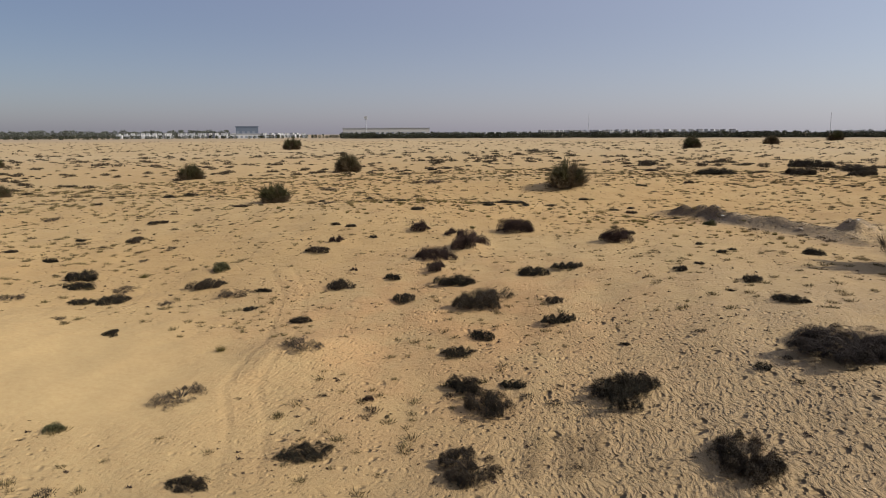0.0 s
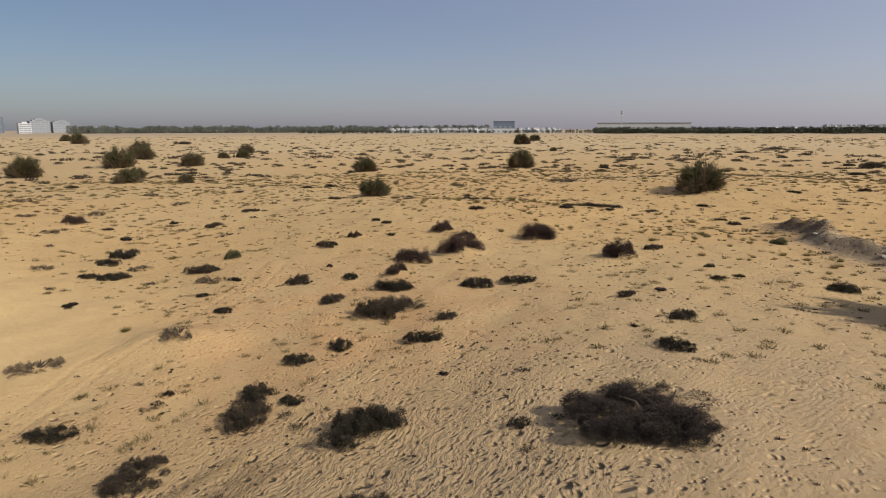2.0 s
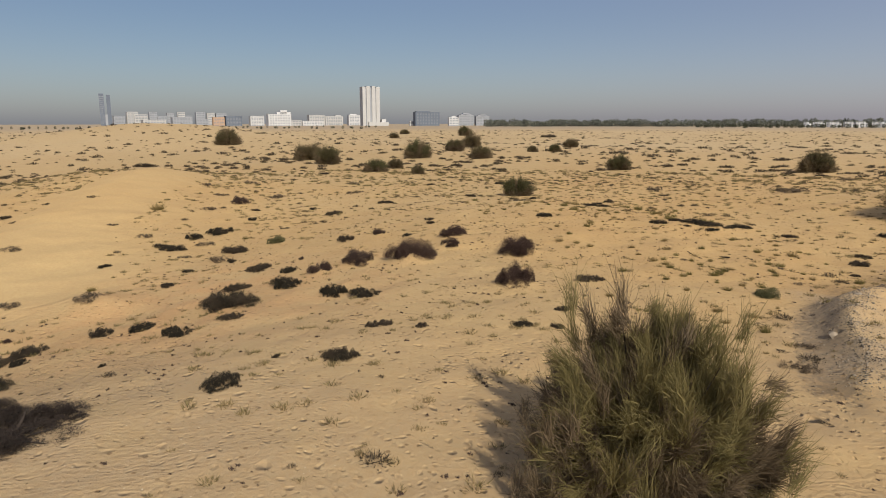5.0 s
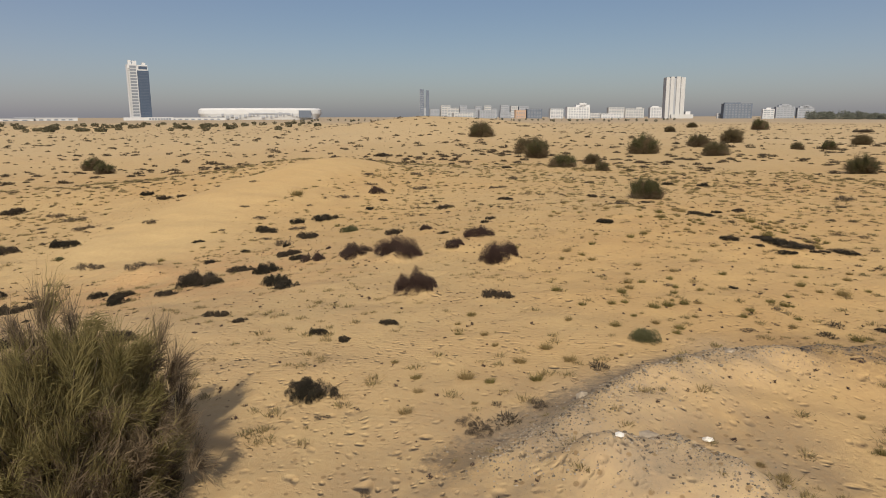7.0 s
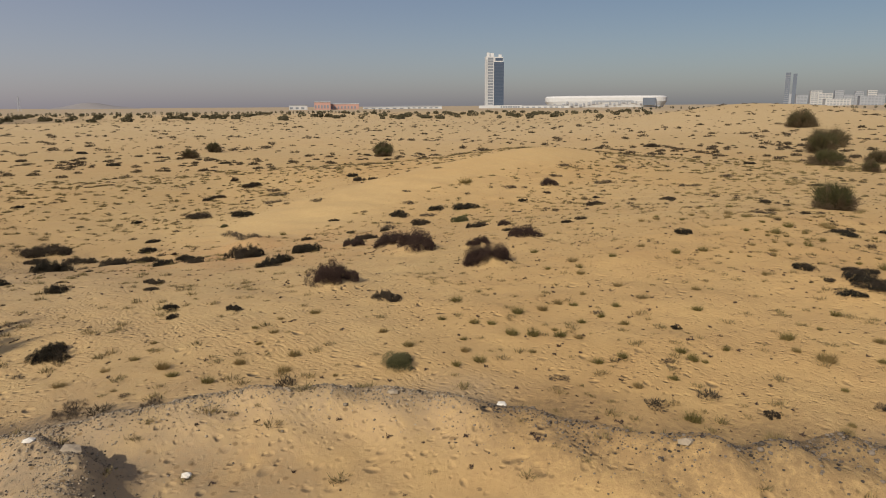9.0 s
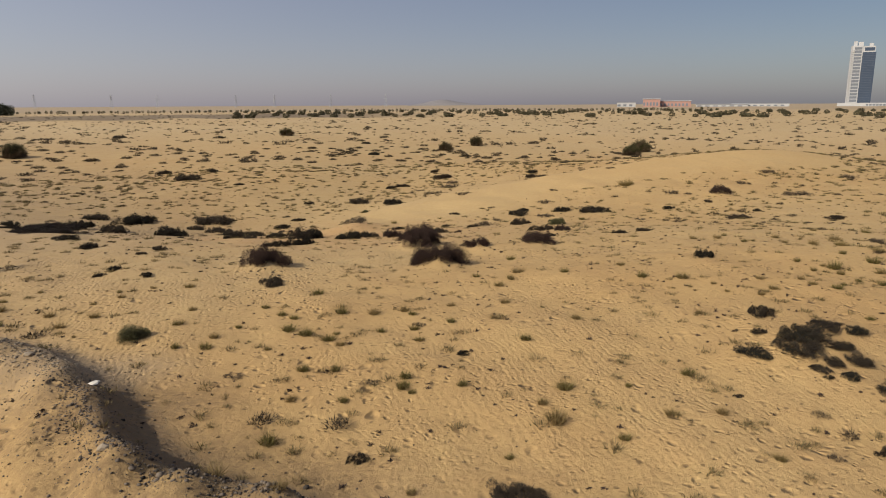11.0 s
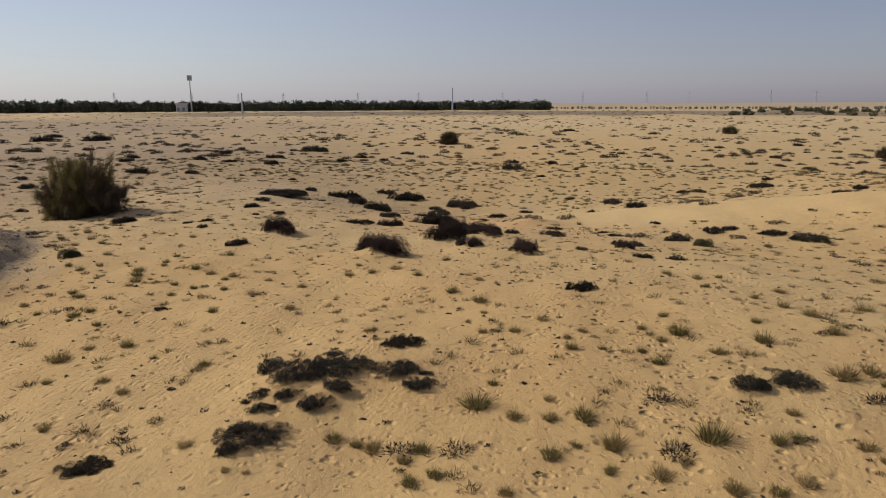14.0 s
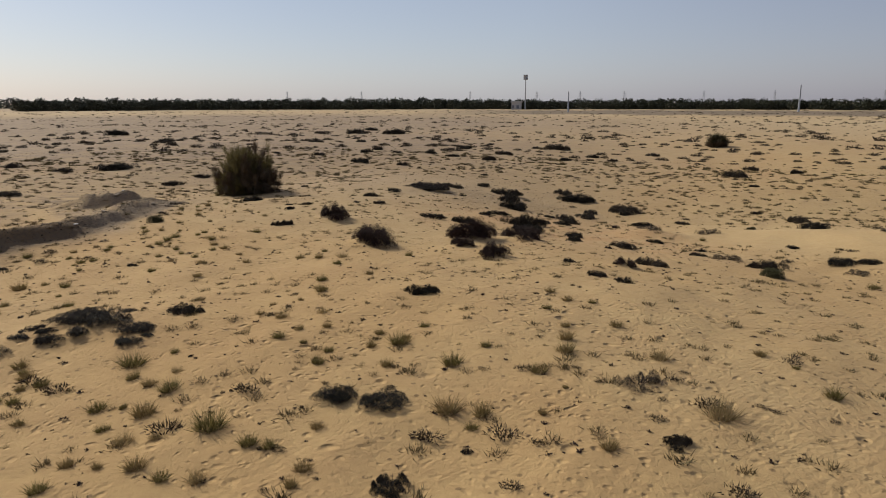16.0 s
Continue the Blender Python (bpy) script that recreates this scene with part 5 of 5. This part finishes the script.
pale_tower(-1963, 1116, 58, 128)
glass_tower(-1815, -418, 48, 147)
twin_tower(-2919, 485, 42, 122)
stadium(-1957, -137, 340, 32)
block(-2301, 517, 68, 19, CREAM_WALL, "low cream apartment block in the distance", 4)
block(-2379, 623, 60, 28, GREY_WALL, "grey mid-rise block with glass strips", 6)
block(-2361, 685, 40, 21, GREY_WALL, "small grey mid-rise block", 4)
block(-2251, 706, 36, 28, ORANGE_WALL, "orange rendered apartment block", 6)
block(-2236, 751, 52, 32, SLATE_WALL, "dark slate-clad office block", 7)
block(-2211, 821, 45, 32, WHITE_WALL, "pale mid-rise apartment block", 7)
block(-2092, 851, 73, 36, WHITE_WALL, "stepped white apartment block", 7, ((-0.1, 0.5, 7), (0.05, 0.35, 13)))
block(-2226, 1045, 55, 36, CREAM_WALL, "cream mid-rise apartment block", 7)
block(-2300, 1150, 66, 33, CREAM_WALL, "cream terrace of apartments", 6, ((0.1, 0.4, 4),))
block(-2245, 1215, 60, 37, WHITE_WALL, "white terrace of apartments", 7, ((-0.4, 0.0, 4),))
block(-1785, 1217, 78, 42, SLATE_WALL, "dark glass office block with a framed front", 9, ((-0.45, 0.1, 3),))
block(-1577, 1166, 28, 24, WHITE_WALL, "small white block with a roof tank", 5, ((-0.2, 0.2, 4),))
block(-1793, 1378, 50, 33, GREY_WALL, "grey office block with a rounded roof", 6, ((-0.35, 0.35, 4), (-0.2, 0.2, 7)))
block(-1760, 1421, 44, 30, GREY_WALL, "grey office block with stepped roof", 6, ((-0.35, 0.35, 4), (-0.15, 0.2, 6)))
block(-1840, 1200, 24, 14, WHITE_WALL, "low white block beside the tall tower", 3)
block(-2120, 980, 70, 15, WHITE_WALL, "low white sheds between the blocks", 3)
block(-2150, 930, 44, 17, CREAM_WALL, "low cream block between taller ones", 3)
skyline = random.Random(14)
for k in range(11):
    way = radians(72.5 + 0.72 * k + skyline.uniform(-0.2, 0.2))
    block(-2650 * math.sin(way), 2650 * math.cos(way), skyline.uniform(20, 44), skyline.uniform(30, 50), skyline.choice((GREY_WALL, GREY_WALL, CREAM_WALL)), "slender grey apartment block in the haze", 7)
long_hall("school_building", -1584, -775, 108, 14, PINK_WALL, WHITE_WALL, "long pink building with white window bays", 12)
long_hall("school_wing", -1550, -800, 40, 19, PINK_WALL, WHITE_WALL, "taller pink building with a white roof edge", 5)
long_hall("warehouse", -1539, -862, 45, 11, WHITE_WALL, GREY_WALL, "plain white warehouse on the far plain", 3)
long_hall("warehouse", -1757, -618, 130, 7, WHITE_WALL, GREY_WALL, "long low white shed", 8)
long_hall("warehouse", -1700, -690, 120, 6, WHITE_WALL, GREY_WALL, "low white shed in the distance", 6)
long_hall("warehouse", -1860, -300, 150, 7, WHITE_WALL, GREY_WALL, "low pale shed beside the tower", 9)
long_hall("dark_hall", -413, 1387, 45, 24, SLATE_WALL, SLATE_WALL, "dark blue box-shaped hall", 4)
long_hall("white_annex", -410, 1360, 58, 9, WHITE_WALL, GREY_WALL, "low white annex in front of the hall", 6)
long_hall("shopping_hall", -119, 1338, 174, 19, CREAM_WALL, GREY_WALL, "long pinkish shopping hall behind trees", 16)
long_hall("gate_house", 247, -772, 12, 9, WHITE_WALL, WHITE_WALL, "small white gate house by the trees", 2)
villas()
woods("tree_belt_south", "long dark belt of trees at the edge of the plain", 167.3, 237.0, 840, 900, 13.0, 2.0, FAR_LEAF, 21)
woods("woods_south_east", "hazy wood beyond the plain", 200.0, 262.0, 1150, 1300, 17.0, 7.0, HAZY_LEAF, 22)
woods("tree_belt_north", "dark belt of trees in front of the villas", 9.0, -60.0, 1180, 1260, 12.0, 2.6, FAR_LEAF, 23)
woods("woods_north_west", "distant wood along the horizon, grey-green with haze in its colour", 51.0, 18.0, 1720, 1850, 19.0, 5.0, HAZY_LEAF, 24)
woods("woods_north", "low distant trees along the horizon", 34.0, 8.0, 1350, 1480, 8.0, 6.0, FAR_LEAF, 25)
woods("scrub_trees_west", "scattered thorn trees across the far plain", 90.0, 152.0, 480, 900, 3.6, 3.4, BUSH_LEAF, 26, (0.5, 1.3))
woods("far_hedge", "thin dark hedge and bushes along a distant road", 168.0, 112.0, 900, 1010, 4.0, 4.5, BUSH_LEAF, 28)
woods("scrub_trees_far", "thin line of scattered trees", 60.0, 92.0, 1100, 1500, 5.0, 9.0, FAR_LEAF, 27)
mast("floodlight_mast", 238, -778, 39, 2.6, "tall floodlight mast above the tree belt")
mast("lamp_mast", -154, 1285, 40, 3.0, "tall lamp mast in front of the hall")
mast("slender_mast", 406, 1900, 62, 0, "slender distant antenna mast")
mast("slender_mast", 970, 1689, 57, 0, "slender distant antenna mast")
mast("lamp_pole", -53, -660, 24, 0, "thin lamp pole in front of the trees")
mast("lamp_pole", 150, -640, 20, 0, "thin lamp pole in front of the trees")
pylon = pylon_pattern(-971, -2266)
for degrees_round in (139.0, 143.5, 148.0, 151.0, 160.0, 165.0, 171.5, 178.5, 183.5, 189.5, 193.0, 196.5, 202.0, 211.0, 217.0):
    around = radians(degrees_round + 90)
    px, py = 2450 * math.cos(around), 2450 * math.sin(around)
    copy_thing(pylon, pose(px, py, on_ground(px, py), 0, 0, degrees_round + 20))


def far_hill():
    """A low flat-topped hill far off."""
    bm = bmesh.new()
    bmesh.ops.create_grid(bm, x_segments=40, y_segments=16, size=1.0)
    for v in bm.verts:
        x, y = v.co.x, v.co.y
        edge = max(0.0, 1 - (x * x) ** 1.2) * max(0.0, 1 - y * y)
        v.co = Vector((x * 260, y * 150, -6 + 42 * edge ** 0.8 * (0.45 + 0.5 * math.exp(-((x + 0.1) / 0.4) ** 2))))
    root = new("far_hill", bpy.data.meshes.new("far_hill"))
    bm.to_mesh(root.data)
    bm.free()
    root.data.materials.append(FAR_ROCK)
    root.location = (-3068, -2963, 0)
    root.rotation_euler = (0, 0, math.atan2(-2963, -3068) - math.pi / 2)
    tagged(root, "low flat-topped hill in haze on the horizon", "hill", kind="structure")


far_hill()
